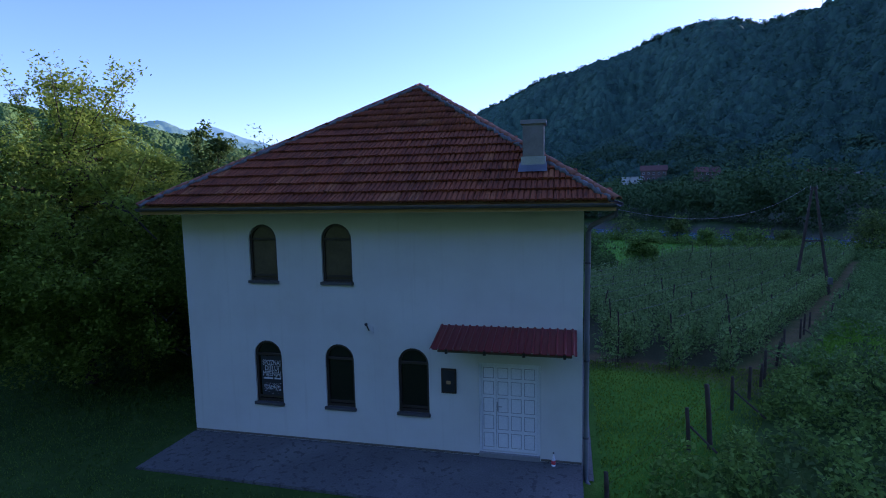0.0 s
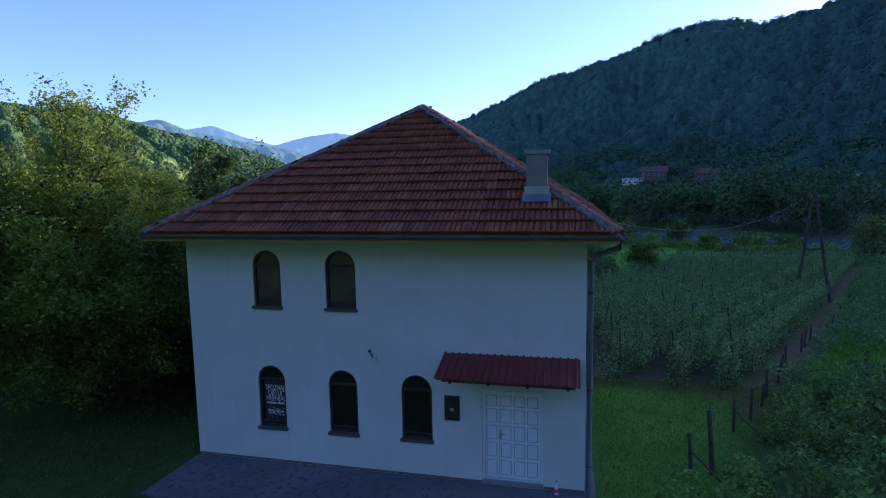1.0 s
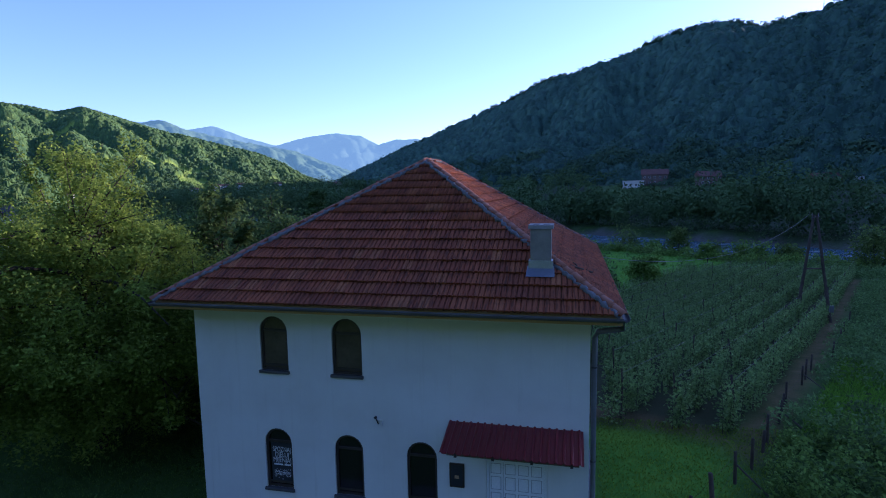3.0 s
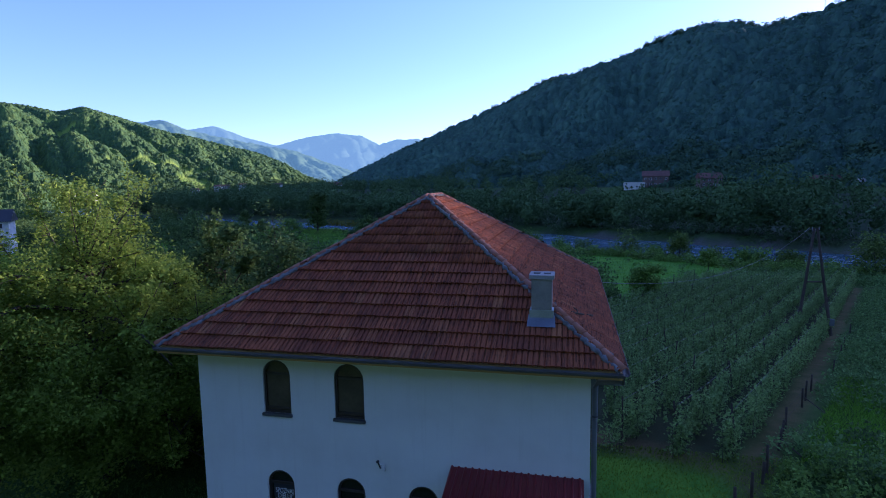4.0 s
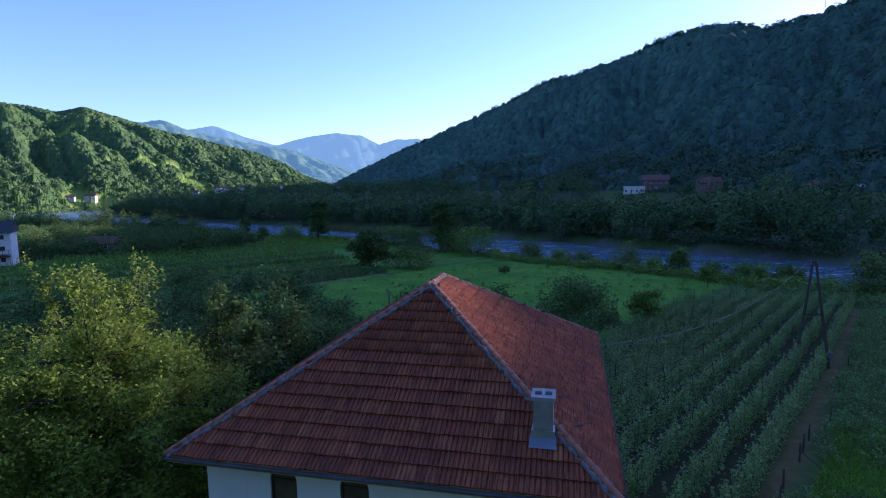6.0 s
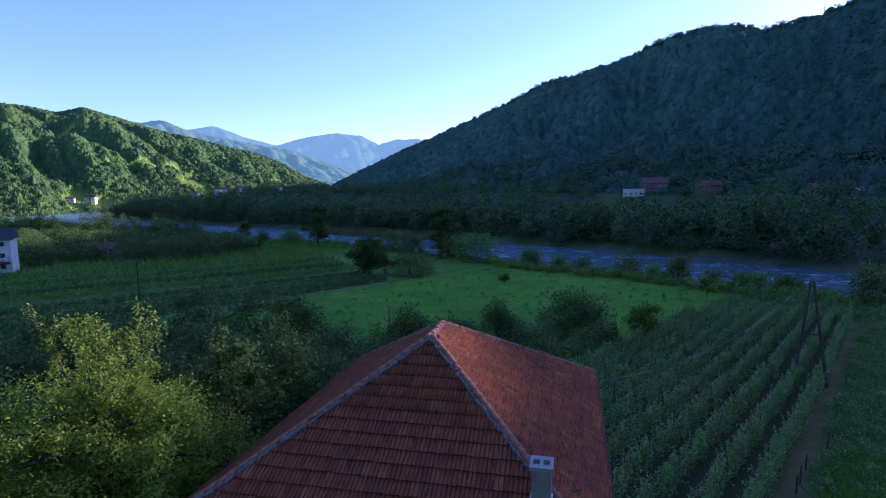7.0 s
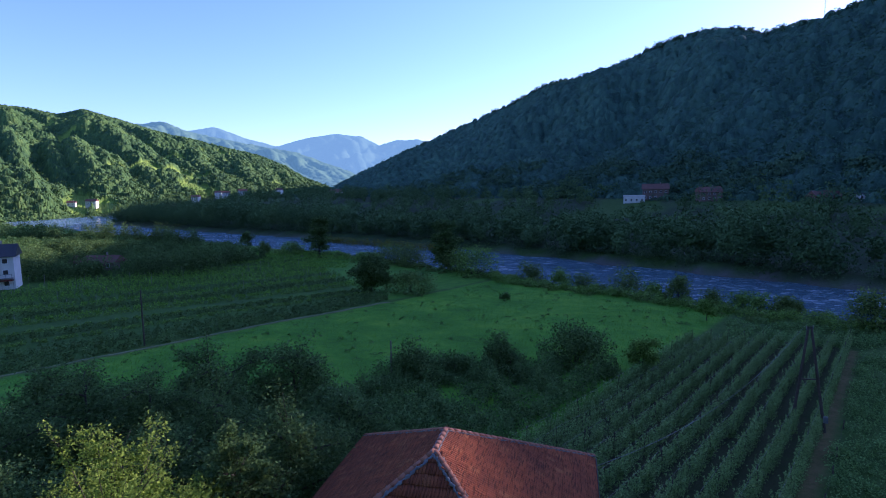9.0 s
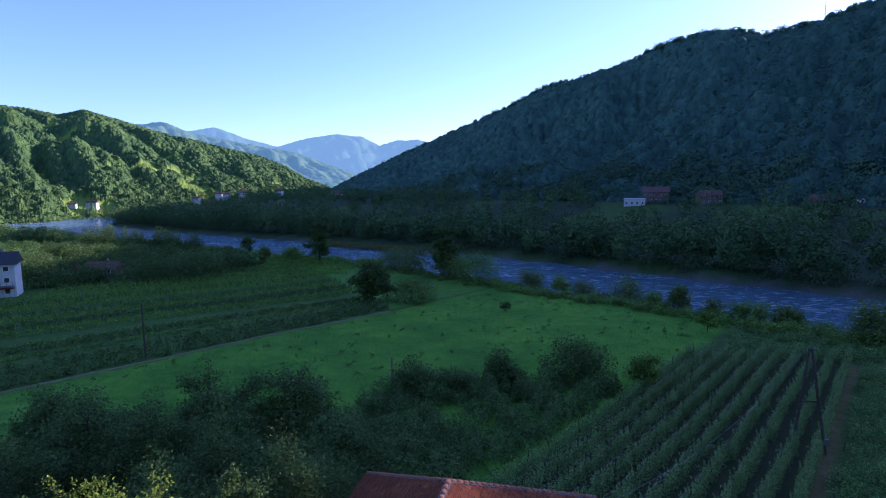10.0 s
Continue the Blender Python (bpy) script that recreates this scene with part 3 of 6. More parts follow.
def graded(lo, hi, a, b, fine, grow):
    """Coordinates that lie close between a and b and spread out beyond."""
    mid = list(np.arange(a, b, fine))
    step, v, up = fine, b, []
    while v < hi:
        up.append(v)
        step *= grow
        v += step
    step, v, down = fine, a - fine, []
    while v > lo:
        down.append(v)
        step *= grow
        v -= step
    return np.array([lo, *down[::-1], *mid, *up, hi])


gx, gy = graded(-4500, 4500, -22, 46, 0.8, 1.045), graded(-4500, 6000, -16, 76, 0.8, 1.045)
GX, GY = np.meshgrid(gx, gy, indexing="ij")
GZ = land(GX, GY)
GD = river_distance(GX, GY)
# open meadow between the headland, the orchard and the river
left_edge = np.interp(GY, [20, 42.3, 67, 92.9, 101, 125], [-64, -54.2, -41.6, -26.8, -23, -10])
right_edge = 4.3 + 0.503 * (GY - 27.5)
meadow = smooth(GX - left_edge, -0.5, 1.0) * (1 - smooth(GX - right_edge, -1, 1)) * smooth(GY, 18, 26) * smooth(GD, 27, 33)
lawn = smooth(GX, 9.6, 10.6) * (1 - smooth(GX - np.interp(GY, [-2, 2, 8, 12], [11.5, 13.4, 15.5, 17]), -0.4, 0.6)) * (1 - smooth(GY + 0.4 * waves(GX, GY, 4, 9), 8.6, 10.2)) * smooth(GY + 0.8 * waves(GX, GY, 4, 10), -9.5, -5.5)
orchard = smooth(GX - right_edge, -0.5, 1.5) * (1 - smooth(GX - np.interp(GY, [7, 17, 30, 58, 70], [14, 19.5, 25.2, 39, 45]), -0.5, 0.5)) * smooth(GY, 8.8, 10.2) * (1 - smooth(GY, 72, 76)) + 0 * GX
beds = (1 - smooth(GX - left_edge, -2.0, -0.6)) * (1 - smooth(GX - np.interp(GY, [90, 96, 164], [0, -28, -84]), -3, 0)) * smooth(GX, -190, -170) * smooth(GY, 26, 34) * smooth(GD, 40, 50)
wild = (1 - smooth(GX - left_edge, -2, -0.6)) * (1 - beds) * smooth(GX, -700, -500) * smooth(GY, 60, 90) * smooth(GD, 27, 33)
shoulder = on_line(GX, GY, [(10.6, 11), (13, 9.8), (15.5, 8.6)], 0.7, 0.6)
ground_mesh = sheet("ground", np.stack([GX, GY, GZ], -1).reshape(-1, 3), grid_quads(len(gx), len(gy)), M["ground"], True)
masks(ground_mesh, meadow=np.maximum.reduce([meadow, 0.85 * lawn, 0.6 * wild, 0.45 * beds]), soil=np.maximum(orchard * 0.9, beds * 0.35),
      path=np.maximum.reduce([on_line(GX, GY, TRACK, 0.5, 0.4), 0.7 * on_line(GX, GY, HEADLAND, 0.55, 0.4), shoulder * 0.8]),
      woods=smooth(-GD, 22, 30) * (1 - smooth(-GD, 330, 420)) * smooth(waves(GX, GY, 130, 214, 2), -0.6, -0.4) * (1 - 0.8 * np.exp(-((GX - 95) / 45) ** 2 - ((GY - 322) / 16) ** 2)),
      shingle=1 - smooth(np.abs(GD) - 26 * smooth(-GX, 340, 440) + 3 * waves(GX, GY, 25, 12), RIVER_HALF - 1, RIVER_HALF + 5))
tagged(new("ground", ground_mesh), "grassy valley floor with meadow, tilled strips and dirt track", "ground", kind="structure")

# the river, a strip along its course
rl = np.concatenate([np.linspace(a, b, 12)[:-1] for a, b in zip(RIVER[:-1], RIVER[1:])])
tang = np.gradient(rl, axis=0)
tang /= np.linalg.norm(tang, axis=1)[:, None]
nrm = np.stack([-tang[:, 1], tang[:, 0]], 1)
wv = np.stack([np.concatenate([rl + nrm * s, np.full((len(rl), 1), WATER_Z)], 1) for s in np.linspace(-84, 84, 7)], 1).reshape(-1, 3)
tagged(new("water", sheet("water", wv, grid_quads(len(rl), 7), M["water"])), "rippled blue river with white riffles", "river", kind="structure")


# ---- wooded hills ----
def crowns(x, y, spacing, seed):
    """Height and shade of a closed canopy of round crowns at these places."""
    best, shade = np.zeros(x.shape), np.zeros(x.shape)
    ix, iy = np.floor(x / spacing).astype(int), np.floor(y / spacing).astype(int)

    def hashed(a, b, k):
        v = np.sin(a * 127.1 + b * 311.7 + k * 74.7 + seed) * 43758.5453
        return v - np.floor(v)

    for du in (-1, 0, 1):
        for dv in (-1, 0, 1):
            a, b = ix + du, iy + dv
            cx, cy = (a + 0.1 + 0.8 * hashed(a, b, 1)) * spacing, (b + 0.1 + 0.8 * hashed(a, b, 2)) * spacing
            r = spacing * (0.5 + 0.4 * hashed(a, b, 3))
            h = spacing * (0.55 + 0.75 * hashed(a, b, 4) ** 2)
            q = 1 - ((x - cx) ** 2 + (y - cy) ** 2) / r**2
            top = h * np.sqrt(np.clip(q, 0, 1))
            shade = np.where(top > best, hashed(a, b, 5), shade)
            best = np.maximum(best, top)
    return best, shade


SLOPES = []


def hill(name, azimuths, foot, crest, height, base, steps, spacing, material, label, seed, power=1.15, gully=0.06, fields=0.0, back=0.35, n_az=600, lift=1.0, fall=2.2, near=1.0, spurs=(), clearings=()):
    """A hillside seen from the house: foot and crest are distances, height is the crest's, all by azimuth."""
    az = np.linspace(azimuths[0], azimuths[-1], n_az)
    f, c, h = (np.interp(az, azimuths, v)[:, None] for v in (foot, crest, height))
    b = land(5 + f * np.sin(np.radians(az))[:, None], 6.5 + f * np.cos(np.radians(az))[:, None]) + base
    k = np.hanning(9) / np.hanning(9).sum()
    h = np.convolve(np.pad(h[:, 0], 4, mode="edge"), k, mode="valid")[:, None]
    s = np.concatenate([np.linspace(0, 1, steps) ** near, 1 + np.linspace(0, 1, steps // 6)[1:] * back])[None, :]
    r = f + (c - f) * s
    a = np.radians(az)[:, None]
    x, y = 5 + r * np.sin(a), 6.5 + r * np.cos(a)
    rise = np.where(s <= 1, np.clip(s, 0, 1) ** power, 1 - np.clip(s - 1, 0, 1) ** 1.5 * fall)
    bell = np.clip(s * (1 - s) * 4, 0, 1)
    z = b + (h - b) * rise
    z = z + (h - b) * gully * bell * (waves(x, y, 420, seed, 3) + 0.2 * waves(az[:, None] * 40, r * 0.3, 260, seed + 1, 3))
    for period, skew, amp in spurs:
        ph = (az[:, None] + skew * s) / period + 0.3 * waves(x, y, 600, seed + 2, 2)
        z = z + (h - b) * amp * bell * (np.abs(np.sin(math.pi * ph)) - 0.55) * (0.75 + 0.4 * waves(x, y, 800, seed + 3, 2))
    top, shade = crowns(x, y, spacing, seed)
    op = np.zeros(x.shape)
    if fields:
        op = smooth(waves(x, y, 300, seed + 5, 2) + 0.35 * waves(x, y, 60, seed + 6, 2), fields, fields + 0.08) * (s < 0.75)
    for ca, cs, wa, ws in clearings:
        op = np.maximum(op, 1 - smooth(((az[:, None] - ca) / wa) ** 2 + ((s - cs) / ws) ** 2 + 0.35 * waves(x, y, 90, seed + 7, 2), 0.7, 1.1))
    rough = np.random.default_rng(seed).normal(size=z.shape) * 0.05 * spacing
    z = z + (lift * top + rough * lift) * (1 - op) * smooth(s, 0.0, 0.03)
    me = sheet(name, np.stack([x, y, z], -1).reshape(-1, 3), grid_quads(n_az, s.shape[1]), material, True)
    shade = np.clip(shade * 0.75 + 0.25 * (0.5 + 0.5 * waves(x, y, 150, seed + 9, 2)), 0, 1)
    SLOPES.append(np.stack([x, y, z, op], -1)[:, : int(steps * 0.97)][:, int(steps * 0.015):])
    masks(me, tint=shade, field=op, across=np.broadcast_to(a * float(np.mean(c)), x.shape), along=np.broadcast_to(s, x.shape) * (c - f) * 0.72)
    return tagged(new(name, me), label, "hill", kind="structure")


# past azimuth 26 the crest is unseen and tuned to cast the valley's shade
CREST_AZ = [-30, -25.1, -23.9, -21, -18, -15.6, -12.1, -9.1, -5.3, -2.8, -0.5, 1.7, 3.9, 6, 7.5, 10, 12.5, 15.3, 17.1, 19.2, 21.3, 23.2, 25.5, 27.5, 31, 36, 40, 43, 50, 62]
CREST_R = [1500, 1430, 1396, 1320, 1250, 1198, 1127, 1072, 1007, 965, 928, 894, 872, 852, 838, 814, 791, 764, 747, 726, 704, 684, 656, 640, 615, 600, 590, 590, 600, 640]
CREST_EL = [-0.6, 0.0, 0.75, 2.2, 3.6, 4.6, 6.1, 7.35, 9.0, 10.3, 10.9, 11.1, 11.6, 12.4, 13.2, 13.9, 14.2, 14.1, 13.5, 13.7, 14.0, 14.5, 14.9, 16.8, 18.2, 17.4, 16.4, 16.0, 15.8, 13.9]
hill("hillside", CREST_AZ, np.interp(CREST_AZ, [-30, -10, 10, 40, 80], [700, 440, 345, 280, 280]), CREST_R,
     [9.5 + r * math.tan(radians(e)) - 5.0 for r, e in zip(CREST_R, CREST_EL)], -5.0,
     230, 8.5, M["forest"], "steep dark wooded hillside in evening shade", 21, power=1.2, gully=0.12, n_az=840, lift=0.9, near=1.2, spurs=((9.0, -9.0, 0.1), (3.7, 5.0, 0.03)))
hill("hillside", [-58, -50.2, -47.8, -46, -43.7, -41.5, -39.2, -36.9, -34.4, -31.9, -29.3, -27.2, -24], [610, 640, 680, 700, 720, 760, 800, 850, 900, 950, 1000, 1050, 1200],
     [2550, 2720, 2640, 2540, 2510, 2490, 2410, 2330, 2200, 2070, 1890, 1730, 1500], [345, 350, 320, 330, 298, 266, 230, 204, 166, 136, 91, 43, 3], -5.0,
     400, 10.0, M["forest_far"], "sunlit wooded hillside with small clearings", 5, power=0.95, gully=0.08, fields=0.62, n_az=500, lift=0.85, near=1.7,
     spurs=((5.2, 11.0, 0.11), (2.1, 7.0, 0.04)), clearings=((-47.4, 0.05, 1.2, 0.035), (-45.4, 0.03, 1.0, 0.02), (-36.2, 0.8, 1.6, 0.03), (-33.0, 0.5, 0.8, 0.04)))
K1, K2 = 0.66, 0.72
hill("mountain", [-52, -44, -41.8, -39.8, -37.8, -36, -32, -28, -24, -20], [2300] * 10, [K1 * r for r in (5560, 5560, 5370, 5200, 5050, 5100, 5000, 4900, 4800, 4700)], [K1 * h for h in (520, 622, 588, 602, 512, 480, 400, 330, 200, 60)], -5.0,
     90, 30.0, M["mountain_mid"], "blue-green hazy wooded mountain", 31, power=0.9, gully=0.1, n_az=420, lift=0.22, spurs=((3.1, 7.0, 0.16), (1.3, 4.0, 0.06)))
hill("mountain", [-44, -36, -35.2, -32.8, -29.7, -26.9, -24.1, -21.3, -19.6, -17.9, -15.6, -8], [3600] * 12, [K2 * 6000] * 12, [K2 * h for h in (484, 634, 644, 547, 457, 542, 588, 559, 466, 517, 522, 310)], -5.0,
     60, 34.0, M["mountain_far"], "pale blue hazy far mountain", 41, power=0.9, gully=0.08, n_az=420, lift=0.15, spurs=((3.6, -5.0, 0.14), (1.4, 3.0, 0.05)))


def hill_woods(slope, n, radius, material, label, seed, part_of, sprays, leaf, upto=1.0, clumps=-9.0):
    """A closed canopy of single crowns standing on a slope, each a dome of leafy sprays."""
    r = np.random.default_rng(seed)
    na, ns = slope.shape[:2]
    c = slope[(r.uniform(*part_of, n) * (na - 1)).astype(int), r.integers(0, int(ns * upto), n)]
    c = c[(c[:, 3] < 0.5) & (waves(c[:, 0], c[:, 1], 110, seed, 2) > clumps)][:, :3]
    n = len(c)
    c = c + r.normal(size=(n, 3)) * [3, 3, 0]
    size, tall = r.uniform(0, 1, n) ** 1.6 * (radius[1] - radius[0]) + radius[0], r.uniform(0.55, 1.0, n)
    d = r.normal(size=(n, sprays, 3))
    d /= np.linalg.norm(d, axis=2)[:, :, None]
    d[:, :, 2] = np.abs(d[:, :, 2]) * tall[:, None]
    p = (c[:, None] + d * size[:, None, None]).reshape(-1, 3)
    out = d.reshape(-1, 3)
    # each spray lies in the dome's skin
    a = np.cross(out, r.normal(size=out.shape))
    a /= np.linalg.norm(a, axis=1)[:, None] + 1e-9
    b = np.cross(out, a)
    k = (leaf * r.uniform(0.6, 1.3, len(p)))[:, None]
    v = np.stack([p - a * k, p + b * k * 0.8 + out * k * 0.25, p + a * k * 1.1 - out * k * 0.3, p - b * k * 0.8 + out * k * 0.1], 1).reshape(-1, 3)
    me = sheet("hill_woods", v, np.arange(len(v)).reshape(-1, 4), material)
    masks(me, tint=np.repeat(r.random(n), sprays * 4))
    return tagged(new("hill_woods", me), label, "woods", kind="stuff")


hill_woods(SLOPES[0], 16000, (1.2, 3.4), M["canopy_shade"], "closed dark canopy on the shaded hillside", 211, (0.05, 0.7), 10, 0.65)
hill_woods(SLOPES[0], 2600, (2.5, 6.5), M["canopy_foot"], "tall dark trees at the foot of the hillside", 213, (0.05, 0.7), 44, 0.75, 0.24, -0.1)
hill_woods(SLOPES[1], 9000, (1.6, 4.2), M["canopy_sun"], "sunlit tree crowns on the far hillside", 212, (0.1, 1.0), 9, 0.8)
# unseen hills added behind the camera to block low sky and dim the wall
hill("hillside", [100, 130, 160, 190, 220, 250, 280], [260] * 7, [800] * 7, [170, 290, 340, 350, 340, 300, 200], -3.0, 60, 30.0, M["forest"], "unseen wooded hillside behind the camera", 51, n_az=200)


# ---- the house ----
W, D, WALL_H, EAVE = 10.0, 11.9, 5.98, 6.0
house = tagged(new("house"), "two-storey white plastered house with red hipped tile roof", "house")


def arch_outline(x0, x1, z0, z1, n=12):
    """A round-headed opening, from the bottom left round to the bottom right."""
    r = (x1 - x0) / 2
    cx, cz = (x0 + x1) / 2, z1 - r
    a = np.linspace(math.pi, 0, n)
    return [(x0, z0)] + [(cx + r * math.cos(t), cz + r * math.sin(t)) for t in a] + [(x1, z0)]


def pierced(bm, outer, holes, y0, y1):
    """A slab in the xz plane from y0 to y1 with holes through it."""
    layers = []
    for y in (y0, y1):
        loops = []
        for loop in [outer, *holes]:
            vs = [bm.verts.new((x, y, z)) for x, z in loop]
            loops.append((vs, [bm.edges.new((vs[i], vs[(i + 1) % len(vs)])) for i in range(len(vs))]))
        bmesh.ops.triangle_fill(bm, use_beauty=True, edges=[e for _, es in loops for e in es])
        layers.append(loops)
    for (a, _), (b, _) in zip(*layers):
        for i in range(len(a)):
            k = (i + 1) % len(a)
            bm.faces.new((a[i], a[k], b[k], b[i]))
    return bm


WINDOWS = [(1.86, 2.62, 0.93, 2.55), (3.81, 4.57, 0.93, 2.54), (5.70, 6.46, 0.93, 2.53), (1.88, 2.64, 4.09, 5.50), (3.84, 4.62, 4.09, 5.51)]
DOOR = (7.66, 9.08, 0.12, 2.27)
front = pierced(bmesh.new(), [(0, -0.45), (W, -0.45), (W, WALL_H), (0, WALL_H)],
                [arch_outline(*w) for w in WINDOWS] + [[(DOOR[0], DOOR[2]), (DOOR[0], DOOR[3]), (DOOR[1], DOOR[3]), (DOOR[1], DOOR[2])]], 0.0, 0.32)
part("wall", front, M["plaster"], house, "white plaster front wall with arched openings")
boxed("wall", 0, 0.32, 0.32, D, -1.2, WALL_H, M["plaster"], house, bevel=0)
boxed("wall", W - 0.32, W, 0.32, D, -1.4, WALL_H, M["plaster"], house, bevel=0)
boxed("wall", 0.32, W - 0.32, D - 0.32, D, -1.6, WALL_H, M["plaster"], house, bevel=0)
boxed("upper_floor", 0.32, W - 0.32, 0.32, D - 0.32, 2.95, 3.15, M["concrete"], house, bevel=0)
boxed("ground_floor", 0.32, W - 0.32, 0.32, D - 0.32, -0.1, 0.1, M["concrete"], house, bevel=0)


def ring(bm, outer, inner, y0, y1):
    return pierced(bm, outer, [inner], y0, y1)


def shrink(loop, d):
    x0, x1 = min(p[0] for p in loop), max(p[0] for p in loop)
    z0, z1 = min(p[1] for p in loop), max(p[1] for p in loop)
    return arch_outline(x0 + d, x1 - d, z0 + d, z1 - d)


def window(x0, x1, z0, z1):
    w = new("window")
    w.parent = house
    outer = arch_outline(x0 + 0.003, x1 - 0.003, z0 + 0.003, z1 - 0.003)
    part("window_frame", ring(bmesh.new(), outer, shrink(outer, 0.055), 0.05, 0.12), M["frame"], w, "dark brown arched frame")
    spring = z1 - (x1 - x0) / 2
    boxed("transom", x0 + 0.05, x1 - 0.05, 0.055, 0.115, spring - 0.03, spring + 0.03, M["frame"], w, bevel=0.006)
    boxed("sash_rail", x0 + 0.05, x1 - 0.05, 0.06, 0.11, z0 + 0.1, z0 + 0.15, M["frame"], w, bevel=0.006)
    bm = bmesh.new()
    loops = [[bm.verts.new((x, y, z)) for x, z in shrink(outer, 0.05)] for y in (0.098, 0.106)]
    for lp in loops:
        bm.faces.new(lp)
    for i in range(len(loops[0])):
        k = (i + 1) % len(loops[0])
        bm.faces.new((loops[0][i], loops[0][k], loops[1][k], loops[1][i]))
    # upper panes carry the painted brown reflection instead of dark glass
    part("pane", bm, M["glass"] if z0 < 3 else M["pane_reflection"], w)
    bm = box(bmesh.new(), x0 - 0.045, x1 + 0.03, -0.06, 0.05, z0 - 0.07, z0 + 0.004, 0.01)
    part("sill", bm, M["sill"], w, "dark sloping stone sill")
    return w


for spec in WINDOWS:
    window(*spec)

for a, b in ((0.0, DOOR[0] - 0.01), (DOOR[1] + 0.01, W)):
    boxed("plinth", a, b, -0.012, 0.02, 0.002, 0.055, M["grime"], house, "thin grimy line at the wall's foot", bevel=0.004)

# the double door with its raised panels
door = tagged(new("door"), "white double door with raised panels")
door.parent = house
x0, x1, z0, z1 = DOOR
boxed("threshold", x0 + 0.002, x1 - 0.002, -0.07, 0.3, 0.0, 0.112, M["concrete"], door, "worn concrete step")
for a, b, c, d in ((x0 + 0.002, x0 + 0.06, z0, z1), (x1 - 0.06, x1 - 0.002, z0, z1), (x0 + 0.06, x1 - 0.06, z1 - 0.06, z1)):
    boxed("door_frame", a, b, 0.03, 0.13, c, d, M["door"], door)
col_w = (x1 - x0 - 0.12) / 4.25
for k, (a, cols) in enumerate(((x0 + 0.06, 1), (x0 + 0.06 + 1.1 * col_w, 3))):
    w_ = (1.1 if cols == 1 else 3.15) * col_w
    lf = boxed("door_leaf", a + 0.004, a + w_ - 0.004, 0.06, 0.11, z0 + 0.015, z1 - 0.062, M["door"], door)
    for col in range(cols):
        u = a + 0.036 + col * col_w
        for p, q in ((0.09, 0.45), (0.53, 0.88), (0.95, 1.3), (1.37, 1.7), (1.77, 2.03)):
            # the groove's shade is painted as a dark ring behind the panel
            boxed("panel_groove", u + 0.002, u + col_w - 0.058, 0.057, 0.07, z0 + p, z0 + q, M["door_leaf"], lf, "groove round a panel, its shade put in as darker paint", bevel=0)
            boxed("door_panel", u + 0.018, u + col_w - 0.074, 0.046, 0.066, z0 + p + 0.016, z0 + q - 0.016, M["door"], lf, bevel=0.012)
    if k == 1:
        hb = box(bmesh.new(), a + 0.012, a + 0.045, 0.045, 0.06, z0 + 0.98, z0 + 1.2, 0.004)
        box(hb, a + 0.02, a + 0.04, 0.01, 0.05, z0 + 1.1, z0 + 1.12, 0.003)
        box(hb, a + 0.02, a + 0.14, 0.0, 0.018, z0 + 1.1, z0 + 1.125, 0.005)
        part("handle", hb, M["zinc"], lf, "metal lever handle")

# the ribbed red canopy over the door
door_canopy = tagged(new("canopy"), "dark red ribbed sheet-metal canopy")
door_canopy.parent = house
cx0, cx1, cy, cz0, cz1 = 6.78, 9.87, -1.12, 2.88, 3.13
prof = []
u = cx0
while u < cx1 - 0.02:
    prof += [(u, 0.0), (u + 0.02, 0.03), (u + 0.05, 0.03), (u + 0.07, 0.0)]
    u += 0.165
prof.append((cx1, 0.0))
cv = [(x, y, z + h + t) for y, z in ((-0.005, cz1), (cy, cz0)) for t in (0.0, -0.012) for x, h in prof]
n = len(prof)
cf = []
for i in range(n - 1):
    cf += [(i, i + 1, 2 * n + i + 1, 2 * n + i), (n + i, n + i + 1, 3 * n + i + 1, 3 * n + i), (2 * n + i, 2 * n + i + 1, 3 * n + i + 1, 3 * n + i)]
cf += [(0, 2 * n, 3 * n, n), (n - 1, 3 * n - 1, 4 * n - 1, 2 * n - 1)]
solid("canopy_sheet", cv, cf, M["canopy"], door_canopy)
for k in range(4):
    bx = cx0 + 0.35 + k * (cx1 - cx0 - 0.6) / 3
    bm = bmesh.new()
    vs = [bm.verts.new((bx + s, y, z)) for s in (-0.03, 0.03) for y, z in ((0, 3.09), (0, 3.0), (-1.05, 2.77), (-1.05, 2.86))]
    for f in ((0, 1, 2, 3), (7, 6, 5, 4), (0, 4, 5, 1), (1, 5, 6, 2), (2, 6, 7, 3), (3, 7, 4, 0)):
        bm.faces.new([vs[i] for i in f])
    part("bracket", bm, M["dark_metal"], door_canopy)
boxed("canopy_beam", cx0 + 0.15, cx1 - 0.1, -1.02, -0.95, 2.79, 2.84, M["wood"], door_canopy)

# ---- the roof ----
EX0, EX1, EY0, EY1, RZ = -0.5, 10.6, -0.84, 12.6, 9.49
RX, RY0, RY1 = 5.07, 5.0, 6.65
roof = tagged(new("roof"), "red clay tile hipped roof with mortared hips")
roof.parent = house
A, B, C, E = (Vector(v) for v in ((EX0, EY0, EAVE), (EX1, EY0, EAVE), (EX1, EY1, EAVE), (EX0, EY1, EAVE)))
P, Q = Vector((RX, RY0, RZ)), Vector((RX, RY1, RZ))
down = Vector((0, 0, -0.06))
FACES = [(A, B, P, P), (B, C, Q, P), (C, E, Q, Q), (E, A, P, Q)]
rv = [v + down for v in (A, B, C, E, P, Q)]
low = [v + Vector((0, 0, -0.2)) for v in (A, B, C, E)]
